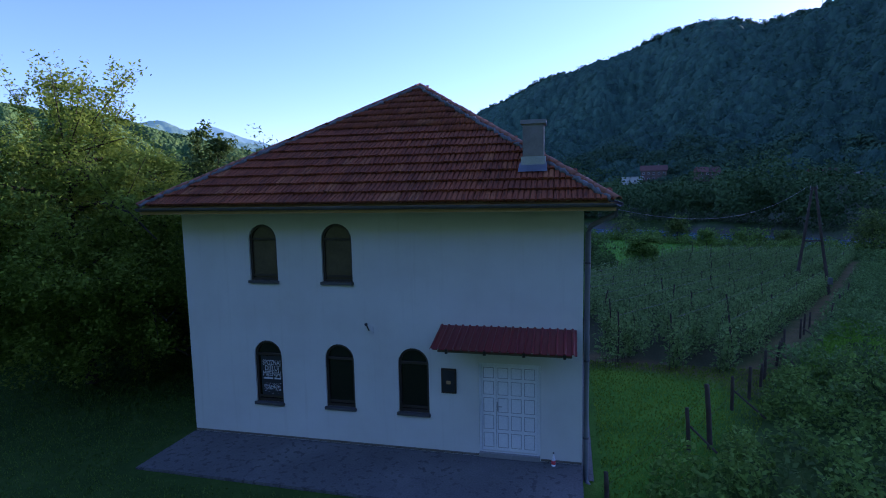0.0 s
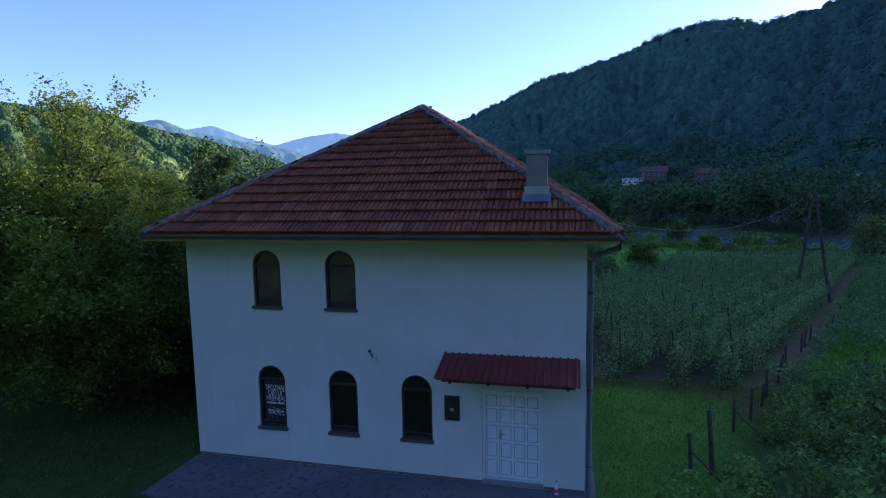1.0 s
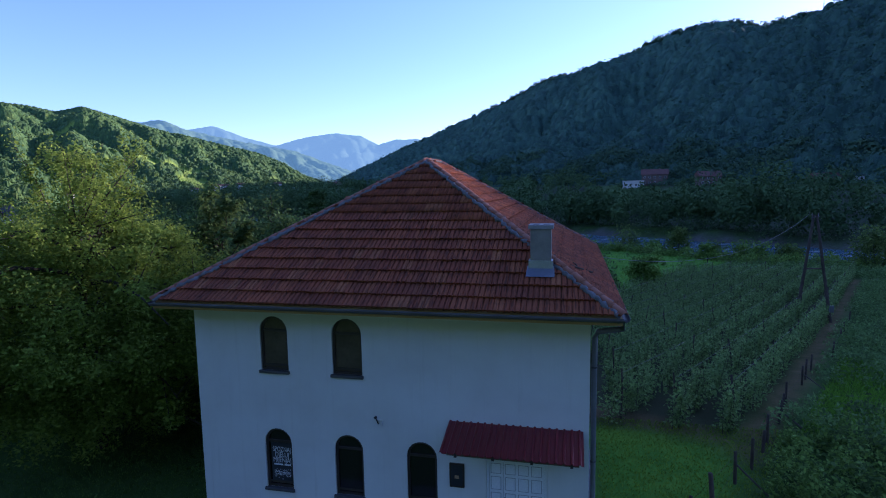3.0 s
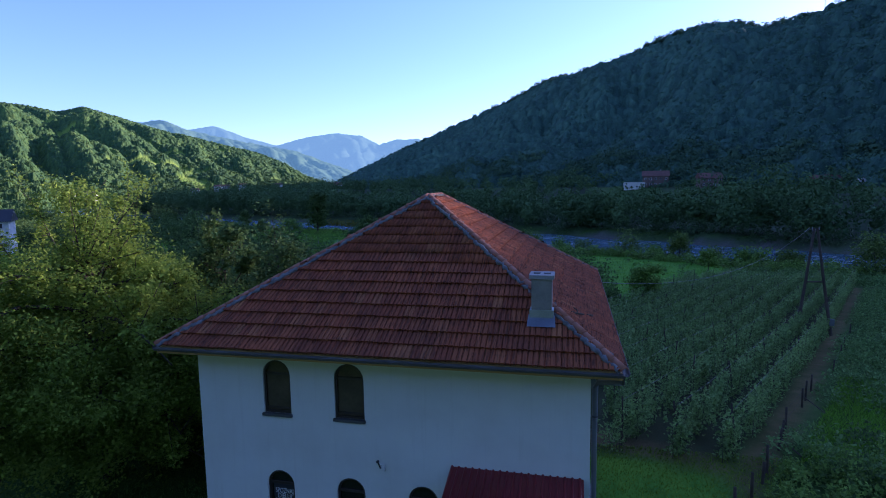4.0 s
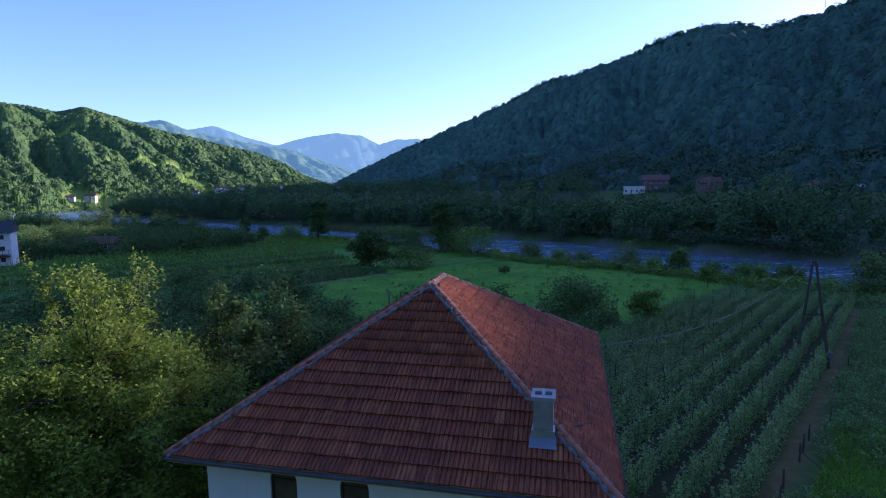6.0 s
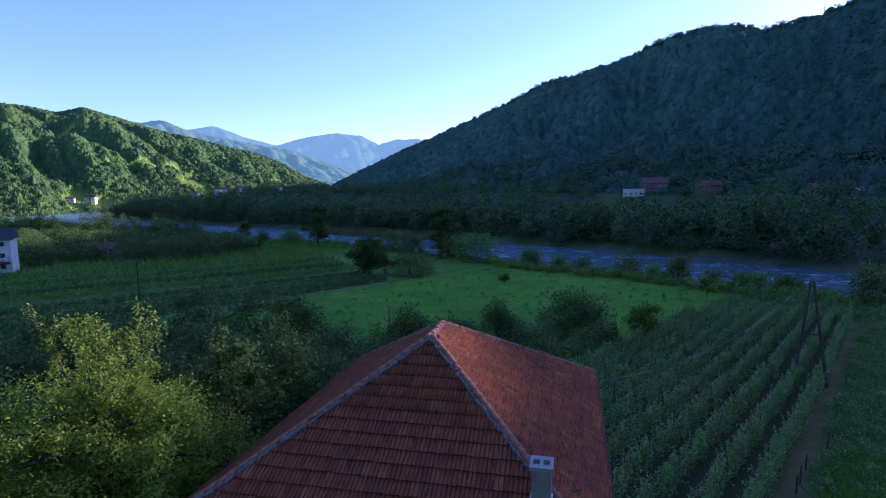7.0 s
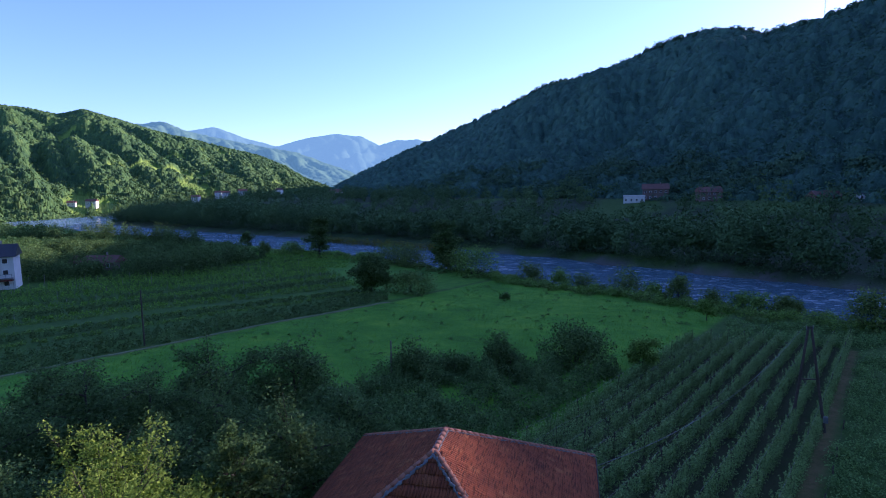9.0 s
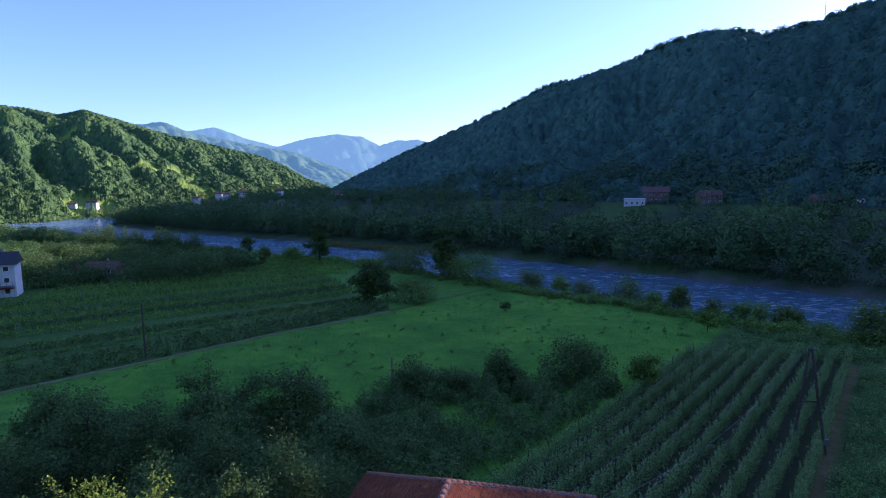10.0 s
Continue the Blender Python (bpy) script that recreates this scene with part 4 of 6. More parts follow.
solid("roof_deck", rv + low, [(0, 1, 4), (1, 2, 5, 4), (2, 3, 5), (3, 0, 4, 5), (0, 6, 7, 1), (1, 7, 8, 2), (2, 8, 9, 3), (3, 9, 6, 0), (9, 8, 7, 6)], M["soffit"], roof, "brown boarded eaves")

ROWS_N, TILE_W = 16, 0.235


def tile_mesh(tw, length):
    """One interlocking tile: two rolls and a trough, thick lower edge, lying along +y up the slope."""
    xs = [0, 0.06, 0.13, 0.42, 0.48, 0.53, 0.59, 0.9, 1.0]
    hs = [0.0, 0.026, 0.03, 0.028, 0.0, 0.0, 0.028, 0.03, 0.0]
    v = []
    for yy, lift in ((-0.05, 0.062), (length, 0.0)):
        v += [((x - 0.5) * tw, yy, h + lift) for x, h in zip(xs, hs)]
    v += [((x - 0.5) * tw, -0.045, h + 0.016) for x, h in zip(xs, hs)]
    f = [(i, i + 1, 9 + i + 1, 9 + i) for i in range(8)] + [(18 + i, 18 + i + 1, i + 1, i) for i in range(8)]
    return np.array(v), np.array(f)


def face_frame(a, b, p):
    u = (b - a).normalized()
    nn = u.cross(p - a).normalized()
    return u, nn.cross(u).normalized(), nn


tile_parts, tile_rest = [], []
for fi, (a, b, q, p) in enumerate(FACES):
    u, s, nn = face_frame(a, b, p)
    slope = (p - a).dot(s)
    length = slope / ROWS_N
    tv, tf = tile_mesh(TILE_W, length)
    left, right, total = (p - a).dot(u), (b - a).length - (q - a).dot(u), (b - a).length
    shared = None
    for row in range(ROWS_N):
        y = row * length
        f0, f1 = (y + length * 0.5) / slope * left, total - (y + length * 0.5) / slope * right
        k0, k1 = math.floor(f0 / TILE_W), math.ceil(f1 / TILE_W)
        for k in range(k0, k1):
            x = (k + 0.5) * TILE_W
            if x < f0 - 0.02 or x > f1 + 0.02:
                continue
            jit = Vector((rng.normal() * 0.004, rng.normal() * 0.005, rng.normal() * 0.003))
            m = Matrix((u, s, nn)).transposed().to_4x4()
            m.translation = a + u * (x + jit.x) + s * (y + jit.y) + nn * (0.012 + jit.z)
            m = m @ pose(0, 0, 0, rng.normal() * 0.4, rng.normal() * 0.8, rng.normal() * 0.6)
            if fi == 0 and len(tile_parts) < 300:
                tile_parts.append((m, length))
            else:
                tile_rest.append((np.array(m.to_3x3()) @ tv.T).T + np.array(m.translation))
    if fi == 0:
        tv0 = tv
tq = np.concatenate([tf + i * len(tv0) for i in range(len(tile_rest))])
rest = new("roof_tiles", sheet("roof_tiles", np.concatenate(tile_rest), tq, M["tile"]))
rest.parent = roof
tagged(rest, kind="stuff")


def cap_row(a, b, width, material, name, label, lumpy, broad=0):
    """Half-round caps laid one over the next along a hip or ridge."""
    d = b - a
    count = max(2, int(d.length / 0.31))
    step = d.length / count
    u = d.normalized()
    side = u.cross(Vector((0, 0, 1))).normalized()
    up = side.cross(u).normalized()
    holder = new(name)
    holder.parent = roof
    tagged(holder, label)
    ang = np.linspace(-0.1, math.pi + 0.1, 8)
    v, f = [], []
    for yy, r in ((-0.03, width * 1.06), (step + 0.01, width * 0.92)):
        v += [(r * math.cos(t), yy, r * 0.62 * math.sin(t)) for t in ang]
        v += [(r * 0.86 * math.cos(t), yy, r * 0.62 * 0.86 * math.sin(t) - 0.004) for t in ang]
    for i in range(7):
        f += [(i, i + 1, 16 + i + 1, 16 + i), (8 + i, 24 + i, 24 + i + 1, 8 + i + 1), (i, 8 + i, 8 + i + 1, i + 1), (16 + i, 17 + i, 25 + i, 24 + i)]
    me = bpy.data.meshes.new("ridge_cap")
    me.from_pydata(v, [], f)
    me.materials.append(material)
    me.polygons.foreach_set("use_smooth", np.ones(len(f), bool))
    for i in range(count):
        ob = new("ridge_cap", me)
        ob.parent = holder
        m = Matrix((side, u, up)).transposed().to_4x4()
        m.translation = a + u * (i * step) + up * (0.045 + rng.normal() * 0.004)
        ob.matrix_local = m @ pose(0, 0, 0, 2 + rng.normal() * 0.6, rng.normal() * 2, rng.normal() * 1.2)
    # the bed of mortar that squeezes out below the caps
    seg = max(8, int(d.length / 0.065))
    for sgn in (-1, 1):
        pts = []
        for i in range(seg + 1):
            off = width * (1.1 + (0.3 if sgn == broad else 0.0) + lumpy * (0.12 * math.sin(i * 1.7 + sgn) + 0.34 * rng.normal()))
            pts.append(a + u * (d.length * i / seg) + side * sgn * off + up * (0.02 + 0.012 * rng.normal()))
        v, q = tube_arrays([tuple(p) for p in pts], (0.03 if sgn == broad else 0.02) + (0.05 if sgn == broad else 0.02) * rng.random(seg + 1), 6)
        ob = new("mortar_bed", sheet("mortar_bed", v, q, M["mortar"], True))
        ob.parent = holder
        tagged(ob, "crumbling grey mortar")


cap_row(A, P, 0.1, M["ridge"], "hip", "clay hip caps bedded in grey mortar", 0.5, 1)
cap_row(B, P, 0.1, M["ridge"], "hip", "clay hip caps bedded in grey mortar", 0.5, -1)
cap_row(C, Q, 0.1, M["ridge"], "hip", "clay hip caps bedded in grey mortar", 0.2)
cap_row(E, Q, 0.1, M["ridge"], "hip", "clay hip caps bedded in grey mortar", 0.2)
cap_row(P, Q, 0.095, M["ridge"], "ridge", "clay ridge caps", 0.2)


def gutter(a, b, name="gutter"):
    d = b - a
    u = d.normalized()
    out = Vector((u.y, -u.x, 0))
    ang = np.linspace(math.pi, 2 * math.pi, 7)
    v, f = [], []
    for e in (a, b):
        for r in (0.075, 0.066):
            v += [tuple(e + out * (0.07 + r * math.cos(t)) + Vector((0, 0, -0.03 + r * math.sin(t)))) for t in ang]
    for i in range(6):
        f += [(i, i + 1, 14 + i + 1, 14 + i), (7 + i, 21 + i, 21 + i + 1, 7 + i + 1), (i, 7 + i, 8 + i, i + 1), (14 + i, 15 + i, 22 + i, 21 + i)]
    f += [(0, 14, 21, 7), (6, 13, 27, 20)]
    g = solid(name, v, f, M["gutter"], house, "dark brown half-round metal gutter")
    k = int(d.length / 1.1)
    for i in range(k + 1):
        c = a + u * (0.1 + (d.length - 0.2) * i / k)
        pts = [tuple(c + out * (0.07 + 0.08 * math.cos(t)) + Vector((0, 0, -0.03 + 0.08 * math.sin(t)))) for t in ang]
        rod("gutter_strap", pts, 0.008, M["gutter"], g, sides=4)
    return g


lift = Vector((0, 0, -0.02))
for a, b in ((A, B), (B, C), (C, E), (E, A)):
    gutter(a + lift, b + lift)
pipe = rod("downpipe", [(10.62, -0.78, 5.9), (10.6, -0.74, 5.72), (10.16, -0.02, 5.45), (10.1, 0.06, 5.3), (10.09, 0.07, 4.0), (10.09, 0.07, -0.3), (10.12, -0.02, -0.42), (10.22, -0.14, -0.47)], 0.06, M["pipe"], house, "grey round metal downpipe")
for z in (0.6, 2.4, 4.6):
    rod("pipe_clamp", [(10.09, 0.07, z), (10.09, 0.07, z + 0.04)], 0.07, M["dark_metal"], pipe)

# bits of a branch that lie on the slope facing the orchard
debris = tagged(new("fallen_branch"), "small dark broken branch lying on the tiles", "branch")
rod("branch_stem", [(9.56, 1.15, 6.74), (9.72, 1.4, 6.65), (9.86, 1.62, 6.58)], 0.028, M["post"], debris, sides=6)
rod("branch_stem", [(9.95, 1.85, 6.52), (10.02, 2.05, 6.47), (10.1, 2.2, 6.42)], 0.024, M["post"], debris, sides=6)
rod("twig", [(9.72, 1.4, 6.65), (9.7, 1.55, 6.7), (9.62, 1.66, 6.74)], 0.014, M["post"], debris, sides=5)

# the chimney near the hip
chimney = tagged(new("chimney"), "grey rendered chimney with white cap")
chimney.parent = house
boxed("stack_body", 8.67, 9.13, 0.25, 0.78, 6.3, 7.68, M["render"], chimney, bevel=0.012)
cap = pierced(bmesh.new(), [(8.62, 0.22), (9.18, 0.22), (9.18, 0.83), (8.62, 0.83)], [[(8.7, 0.4), (8.7, 0.65), (8.86, 0.65), (8.86, 0.4)], [(8.94, 0.4), (8.94, 0.65), (9.1, 0.65), (9.1, 0.4)]], 0, 0.09)
bmesh.ops.transform(cap, matrix=Matrix(((1, 0, 0, 0), (0, 0, 1, 0), (0, 1, 0, 7.68), (0, 0, 0, 1))), verts=cap.verts)
part("chimney_cap", cap, M["concrete"], chimney, "pale concrete cap with two flues")
fl = bmesh.new()
sl = (RZ - EAVE) / (RY0 - EY0)
zz = lambda y: EAVE + (y - EY0) * sl
vs = [fl.verts.new(v) for v in ((8.58, 0.02, zz(0.02) + 0.12), (9.22, 0.02, zz(0.02) + 0.12), (9.2, 0.3, zz(0.3) + 0.16), (8.6, 0.3, zz(0.3) + 0.16))]
g = bmesh.ops.solidify(fl, geom=[fl.faces.new(vs)], thickness=0.015)
box(fl, 8.63, 9.17, 0.23, 0.82, zz(0.23) - 0.05, zz(0.23) + 0.33)
part("flashing", fl, M["zinc"], chimney, "bright zinc flashing")

# ---- the paved terrace ----
tb = bmesh.new()
tv_ = [tb.verts.new(v) for v in ((-0.1, -2.04, 0), (10.02, -2.25, 0), (10.02, 0.0, 0), (-0.02, 0.0, 0))]
g = bmesh.ops.extrude_face_region(tb, geom=[tb.faces.new(tv_)])
bmesh.ops.translate(tb, verts=[v for v in g["geom"] if isinstance(v, bmesh.types.BMVert)], vec=(0, 0, -0.7))
bmesh.ops.bevel(tb, geom=[e for e in tb.edges if all(v.co.z > -0.1 for v in e.verts)], offset=0.02, segments=2, affect="EDGES")
tagged(part("terrace", tb, M["slab"], None), "worn grey concrete terrace with mossy spots", "terrace", kind="structure")
py_ = np.linspace(0.0, 12.2, 26)
pv = np.concatenate([np.stack([np.full(26, x), py_, land(np.full(26, 10.4), py_) + dz], 1) for x, dz in ((10.0, 0.04), (10.26, 0.03), (10.28, 0.01), (10.28, -0.3))])
tagged(new("pavement", sheet("pavement", pv, grid_quads(4, 26), M["slab"])), "narrow concrete strip along the house wall", "pavement", kind="structure")


# ---- the trees beside and behind the house ----
tree("walnut_tree", -6.2, 2.8, 8.9, 5.2, 3, M["leaf_walnut"], "large spreading walnut tree with sunlit top", limbs=26, twigs=10, per_twig=225, leaf=0.08, low=0.1, clump=0.25, droop=0.3, fill=420, shoots=((0.85, 0.0, 10.5, 0.5), (1.6, 0.3, 9.9, 0.4), (2.3, -0.2, 9.1, 0.35), (-2.2, 0.0, 10.0, 0.4), (-1.2, 0.4, 10.1, 0.35), (0.2, -0.5, 10.0, 0.4)))
for x, y, h, s, seed in [(-4.3, 6.6, 8.0, 2.7, 11), (-3.9, 10.6, 9.0, 3.0, 12), (-9.5, 9.0, 8.2, 4.2, 23), (-12.1, 26.6, 8.9, 4.2, 13), (-5.3, 19.8, 7.2, 3.8, 14), (-15, 21.5, 9.2, 4.4, 15), (-10.5, 14.5, 8.4, 4.2, 16),
                         (-22, 16, 7.9, 4.6, 17), (-4.4, 15.0, 6.7, 3.2, 18), (-16, 15.5, 8.4, 4.4, 19), (-22, 10.5, 7.0, 4.5, 20), (-15.5, 4.5, 6.6, 4.6, 21), (-29, 21, 7.0, 4.4, 22)]:
    tree("fruit_tree", x, y, h, s, seed, M["leaf_dark"], "dense dark green fruit tree with low crown", limbs=11, twigs=6, per_twig=95 if y < 16 else 70, leaf=0.12 if y < 16 else 0.16, low=0.04, clump=0.42, fill=170, shoots=((0.0, 0.0, 9.2, 0.3), (0.9, 0.0, 8.75, 0.32), (1.8, 0.1, 7.9, 0.3)) if seed == 11 else ())

# the taller bushes in the hedge behind the house
bush("ivy_bush", -8.0, 45.5, 4.2, 3.8, 4.7, 3200, 0.2, 41, M["leaf_dark"], "ivy-covered stump grown into a bush")
rod("post", [(-10.4, 45.5, land(-10.4, 45.5) - 0.3), (-10.35, 45.5, land(-10.4, 45.5) + 4.6)], 0.09, M["wood"], None, "dark wooden post beside a bush")["category"] = "post"
bush("conifer_bush", 1.0, 51.5, 3.0, 3.0, 5.4, 2600, 0.2, 42, M["leaf_dark"], "narrow dark evergreen bush at the meadow")
bush("conifer_bush", 2.4, 50.4, 3.4, 3.0, 3.2, 2000, 0.2, 47, M["leaf_dark"], "low dark evergreen bush at the meadow")
bush("round_bush", 10.1, 55.6, 7.4, 6.6, 5.1, 5200, 0.24, 43, M["leaf_dark"], "large rounded dark bush at the meadow")
tree("small_tree", 17.6, 53.2, 3.9, 2.1, 44, M["leaf_bramble"], "small leafy tree beside the orchard", limbs=9, twigs=7, per_twig=55, leaf=0.2, low=0.2, clump=0.4)
bush("bush", -3.4, 48.2, 4.6, 3.6, 2.9, 2200, 0.2, 45, M["leaf_dark"], "shaggy green bush in the hedge")

# ---- bushes and trees along the river ----
tree("bank_tree", -35.3, 105.9, 8.2, 4.0, 61, M["leaf_dark"], "round dark tree at the end of the fields", limbs=12, twigs=8, per_twig=60, leaf=0.36, low=0.1, clump=0.6, fill=60)
bush("bush", -3.9, 101.0, 2.3, 2.2, 2.2, 500, 0.22, 62, M["leaf_dark"], "small round bush alone in the meadow")
bush("willow_bush", -25.6, 105.5, 9.5, 8.0, 5.2, 2600, 0.3, 60, M["leaf_willow"], "wide bushy willow beside a round tree")
tree("small_tree", 31.8, 85.8, 3.5, 1.6, 63, M["leaf_bramble"], "small slender tree at the meadow edge", limbs=7, twigs=6, per_twig=30, leaf=0.24, low=0.3)
bush("willow_bush", 54.5, 82.0, 6.8, 6.0, 6.2, 3000, 0.3, 64, M["leaf_willow"], "pale rounded willow bush at the bank")
tree("poplar_tree", -25.5, 143.5, 13.5, 4.2, 65, M["leaf_dark"], "tall dark tree on the river bank", limbs=14, twigs=7, per_twig=40, leaf=0.5, low=0.08, clump=0.7, fill=60)
tree("poplar_tree", -78.2, 167.5, 13.8, 4.2, 66, M["leaf_dark"], "slim tall tree on the river bank", limbs=14, twigs=6, per_twig=34, leaf=0.5, low=0.1, clump=0.6, fill=40)
tree("small_tree", -117.7, 184.4, 7.0, 2.6, 67, M["leaf_dark"], "small open tree on the river bank", limbs=8, twigs=6, per_twig=26, leaf=0.5, low=0.25, clump=0.6)
for i, (x, y, w, h) in enumerate([(-16, 134, 12, 7.5), (-23, 140, 10, 6.5), (-1, 133, 6, 5.8), (6.5, 139, 5.5, 5.4), (13, 127, 7, 4.2), (22, 121, 7.5, 5.6), (27, 115, 5, 3.2), (30.5, 104, 4.5, 3.6), (37, 104, 5, 3.4), (42.5, 100, 6, 3.2), (-46, 153, 11, 6.5), (-39, 149, 9, 7), (-93, 173, 9, 4.5), (-107, 179, 4, 4.2), (48, 97, 5, 2.4), (-57, 160, 8, 3)]):
    bush("willow_bush", x, y, w, w * 0.8, h * (1.35 if 10 < x < 50 else 1.0), 900 + int(w * 160), 0.34, 70 + i, M["leaf_willow"] if i % 3 else M["leaf_bramble"], "bushy green willow on the river bank")


def scatter(name, label, category, material, spots, leaf, seed, per=60, r0=0.5, spread=0.75):
    """Low growth that nobody could count: leaf mounds at (x, y, width, height)."""
    r = np.random.default_rng(seed)
    s = np.asarray(spots, float)
    k = np.repeat(np.arange(len(s)), per)
    d = r.normal(size=(len(k), 3))
    d /= np.linalg.norm(d, axis=1)[:, None]
    d *= r.uniform(0.35, 1.08, len(k))[:, None] ** r0
    p = np.empty((len(k), 3))
    p[:, 0] = s[k, 0] + d[:, 0] * s[k, 2] * spread
    p[:, 1] = s[k, 1] + d[:, 1] * s[k, 2] * spread
    p[:, 2] = land(p[:, 0], p[:, 1]) + np.abs(d[:, 2]) * s[k, 3] + 0.02
    v, q = leaves(p, leaf, r, 0.8)
    return tagged(new(name, sheet(name, v, q, material)), label, category, kind="stuff")


def spots_in(n, seed, x, y, w, h, keep=None):
    r = np.random.default_rng(seed)
    px, py = r.uniform(*x, n), r.uniform(*y, n)
    ok = keep(px, py) if keep else np.ones(n, bool)
    return np.stack([px, py, r.uniform(*w, n), r.uniform(*h, n)], 1)[ok]


def right_of_track(x, y):
    return x - np.interp(y, [-8, 0, 2, 5, 8, 12, 17.5, 30, 58, 70], [10.9, 11.4, 13.2, 14.9, 16.6, 18.6, 21.6, 27.9, 42, 48])


# scrub between the house and the meadow
scatter("thicket", "tangled green scrub behind the house", "thicket", M["leaf_bean"],
        spots_in(760, 81, (-14, 17), (13, 52), (0.8, 2.0), (0.7, 3.0), lambda x, y: (x < 4.6 + 0.503 * (y - 27.5) - 2.0) & ((x < -0.8) | (y > 14.5)) & (x > np.interp(y, [13, 35, 52], [-4, -12, -12]))), 0.17, 82, per=190)
scatter("thicket", "dark scrub along the meadow's edge", "thicket", M["leaf_dark"],
        spots_in(420, 83, (-34, 16), (30, 53), (0.8, 1.6), (0.8, 2.6), lambda x, y: (y > np.interp(x, [-34, -15, -8, 2, 16], [30, 33, 42, 47, 50])) & (y < np.interp(x, [-34, -15, -8, 2, 16], [34, 39, 47, 52, 55]))), 0.17, 84, per=140)
# brambles right of the track
scatter("bramble_thicket", "dense brambles along the leaning fence", "thicket", M["leaf_bramble"],
        spots_in(420, 85, (10.8, 30), (-7, 13), (0.5, 0.95), (0.6, 1.5), lambda x, y: (right_of_track(x, y) > 0.15) & (right_of_track(x, y) < 14) & ~((x > 18) & (y > 10.5) & (y < 18))), 0.1, 86, per=170)
scatter("bramble_thicket", "dark tangled undergrowth behind the fence", "thicket", M["leaf_dark"],
        spots_in(160, 87, (12, 34), (-6, 13), (0.6, 1.2), (0.7, 1.7), lambda x, y: (right_of_track(x, y) > 2.2)), 0.12, 88, per=130)
scatter("vegetable_patch", "mixed green garden growth beside the track", "thicket", M["leaf_weed"],
        spots_in(2300, 89, (17, 52), (8, 66), (0.6, 1.3), (0.4, 1.5), lambda x, y: (right_of_track(x, y) > -0.35) & (right_of_track(x, y) < 24) & ~((x > 20) & (x < 27) & (y > 11.5) & (y < 17.5))), 0.135, 90, per=58)
# low growth on the bank and beyond the orchard
bx = np.linspace(-235, 75, 330)
br = np.random.default_rng(91)
by = np.interp(bx, RIVER[::-1, 0], RIVER[::-1, 1]) - br.uniform(32, 46, 330) * np.where(bx < -105, 1.15, 1.0)
bank = np.stack([bx, by, br.uniform(1.0, 2.2, 330) * np.where(bx < -105, 2.2, 1), br.uniform(0.5, 1.6, 330) * np.where(bx < -105, 2.0, 1)], 1)
scatter("bank_scrub", "low green scrub lining the river bank", "thicket", M["leaf_willow"], bank[bx > -105], 0.3, 92, per=70)
scatter("bank_scrub", "dark green scrub lining the upper bank", "thicket", M["leaf_dark"], bank[bx <= -105], 0.34, 97, per=90)
scatter("tall_weeds", "pale flowering weeds beyond the orchard", "weeds", M["leaf_weed"], spots_in(260, 93, (30, 60), (70, 88), (0.8, 1.5), (0.5, 1.3), lambda x, y: (x > np.interp(y, [70, 88], [31, 36]))), 0.2, 94, per=60)
hx = np.linspace(-12, 66, 150)
scatter("bank_hedge", "low leafy hedge along the meadow's river edge", "thicket", M["leaf_bramble"], np.stack([hx + br.normal(size=150), np.interp(hx, RIVER[::-1, 0], RIVER[::-1, 1]) - 41 + br.normal(size=150) * 1.6, br.uniform(1.2, 2.4, 150), br.uniform(0.7, 2.4, 150)], 1), 0.26, 105, per=110)
# small tufts and weeds that stand in the meadow
weed_spots = spots_in(260, 106, (-52, 30), (42, 120), (0.3, 0.8), (0.25, 0.6), lambda x, y: (x > np.interp(y, [42.3, 67, 92.9, 101, 125], [-54.2, -41.6, -26.8, -23, -10]) + 2) & (x < 3 + 0.503 * (y - 27.5)) & (river_distance(x, y) > 38))
scatter("meadow_weeds", "darker weeds standing in the meadow", "weeds", M["leaf_bean"], weed_spots, 0.14, 107, per=40)
# dark bushes on the near bank upstream
ux = np.linspace(-305, -150, 95)
scatter("bank_bushes", "dense dark bushes on the river bank", "thicket", M["leaf_dark"], np.stack([ux, np.interp(ux, [-300, -253, -216, -184, -160, -140], [242, 224, 216, 212, 198, 192]) + br.normal(size=95) * 3, br.uniform(2.6, 5.2, 95), br.uniform(2.5, 8.5, 95) * np.clip(1 + 0.5 * waves(ux, ux * 0, 22, 104, 2), 0.5, 1.4)], 1), 0.5, 103, per=300)
# trees where the bank runs on upstream
scatter("bank_bushes", "dark trees along the upper river bank", "thicket", M["leaf_dark"], spots_in(420, 108, (-480, -286), (170, 330), (3.5, 6.5), (3.0, 7.5), lambda x, y: (river_distance(x, y) > 40 + 26 * smooth(-x, 340, 440)) & (y > 60 - 0.55 * x)), 0.6, 109, per=150)
# dark bushes round the far farmyard
belt = spots_in(360, 95, (-195, -94), (100, 180), (2.6, 6.0), (4.2, 7.6), lambda x, y: (y > 104.5 + (x + 125) * 0.72) & (y > 104) & (y < 176 - (x + 185) * 0.15) & (np.hypot(x + 132.5, y - 95) > 11) & ~((np.abs(x + 137) < 9.5) & (np.abs(y - 131) < 6.0)))
belt[:, 3] *= np.interp(belt[:, 1], [125, 160], [1.0, 0.6]) * np.clip(1.0 + 0.75 * waves(belt[:, 0], belt[:, 1], 16, 98, 2), 0.45, 1.6)
belt[:, 2] *= np.clip(belt[:, 3] / 5, 0.6, 1.3)
scatter("bush_belt", "low dark growth between farmyard and river", "thicket", M["leaf_bean"], spots_in(420, 99, (-290, -120), (140, 214), (2.5, 5.5), (1.0, 3.4), lambda x, y: (river_distance(x, y) > 34) & (y > 150 + (x + 190) * -0.35) & (y < 214)), 0.5, 100, per=150)
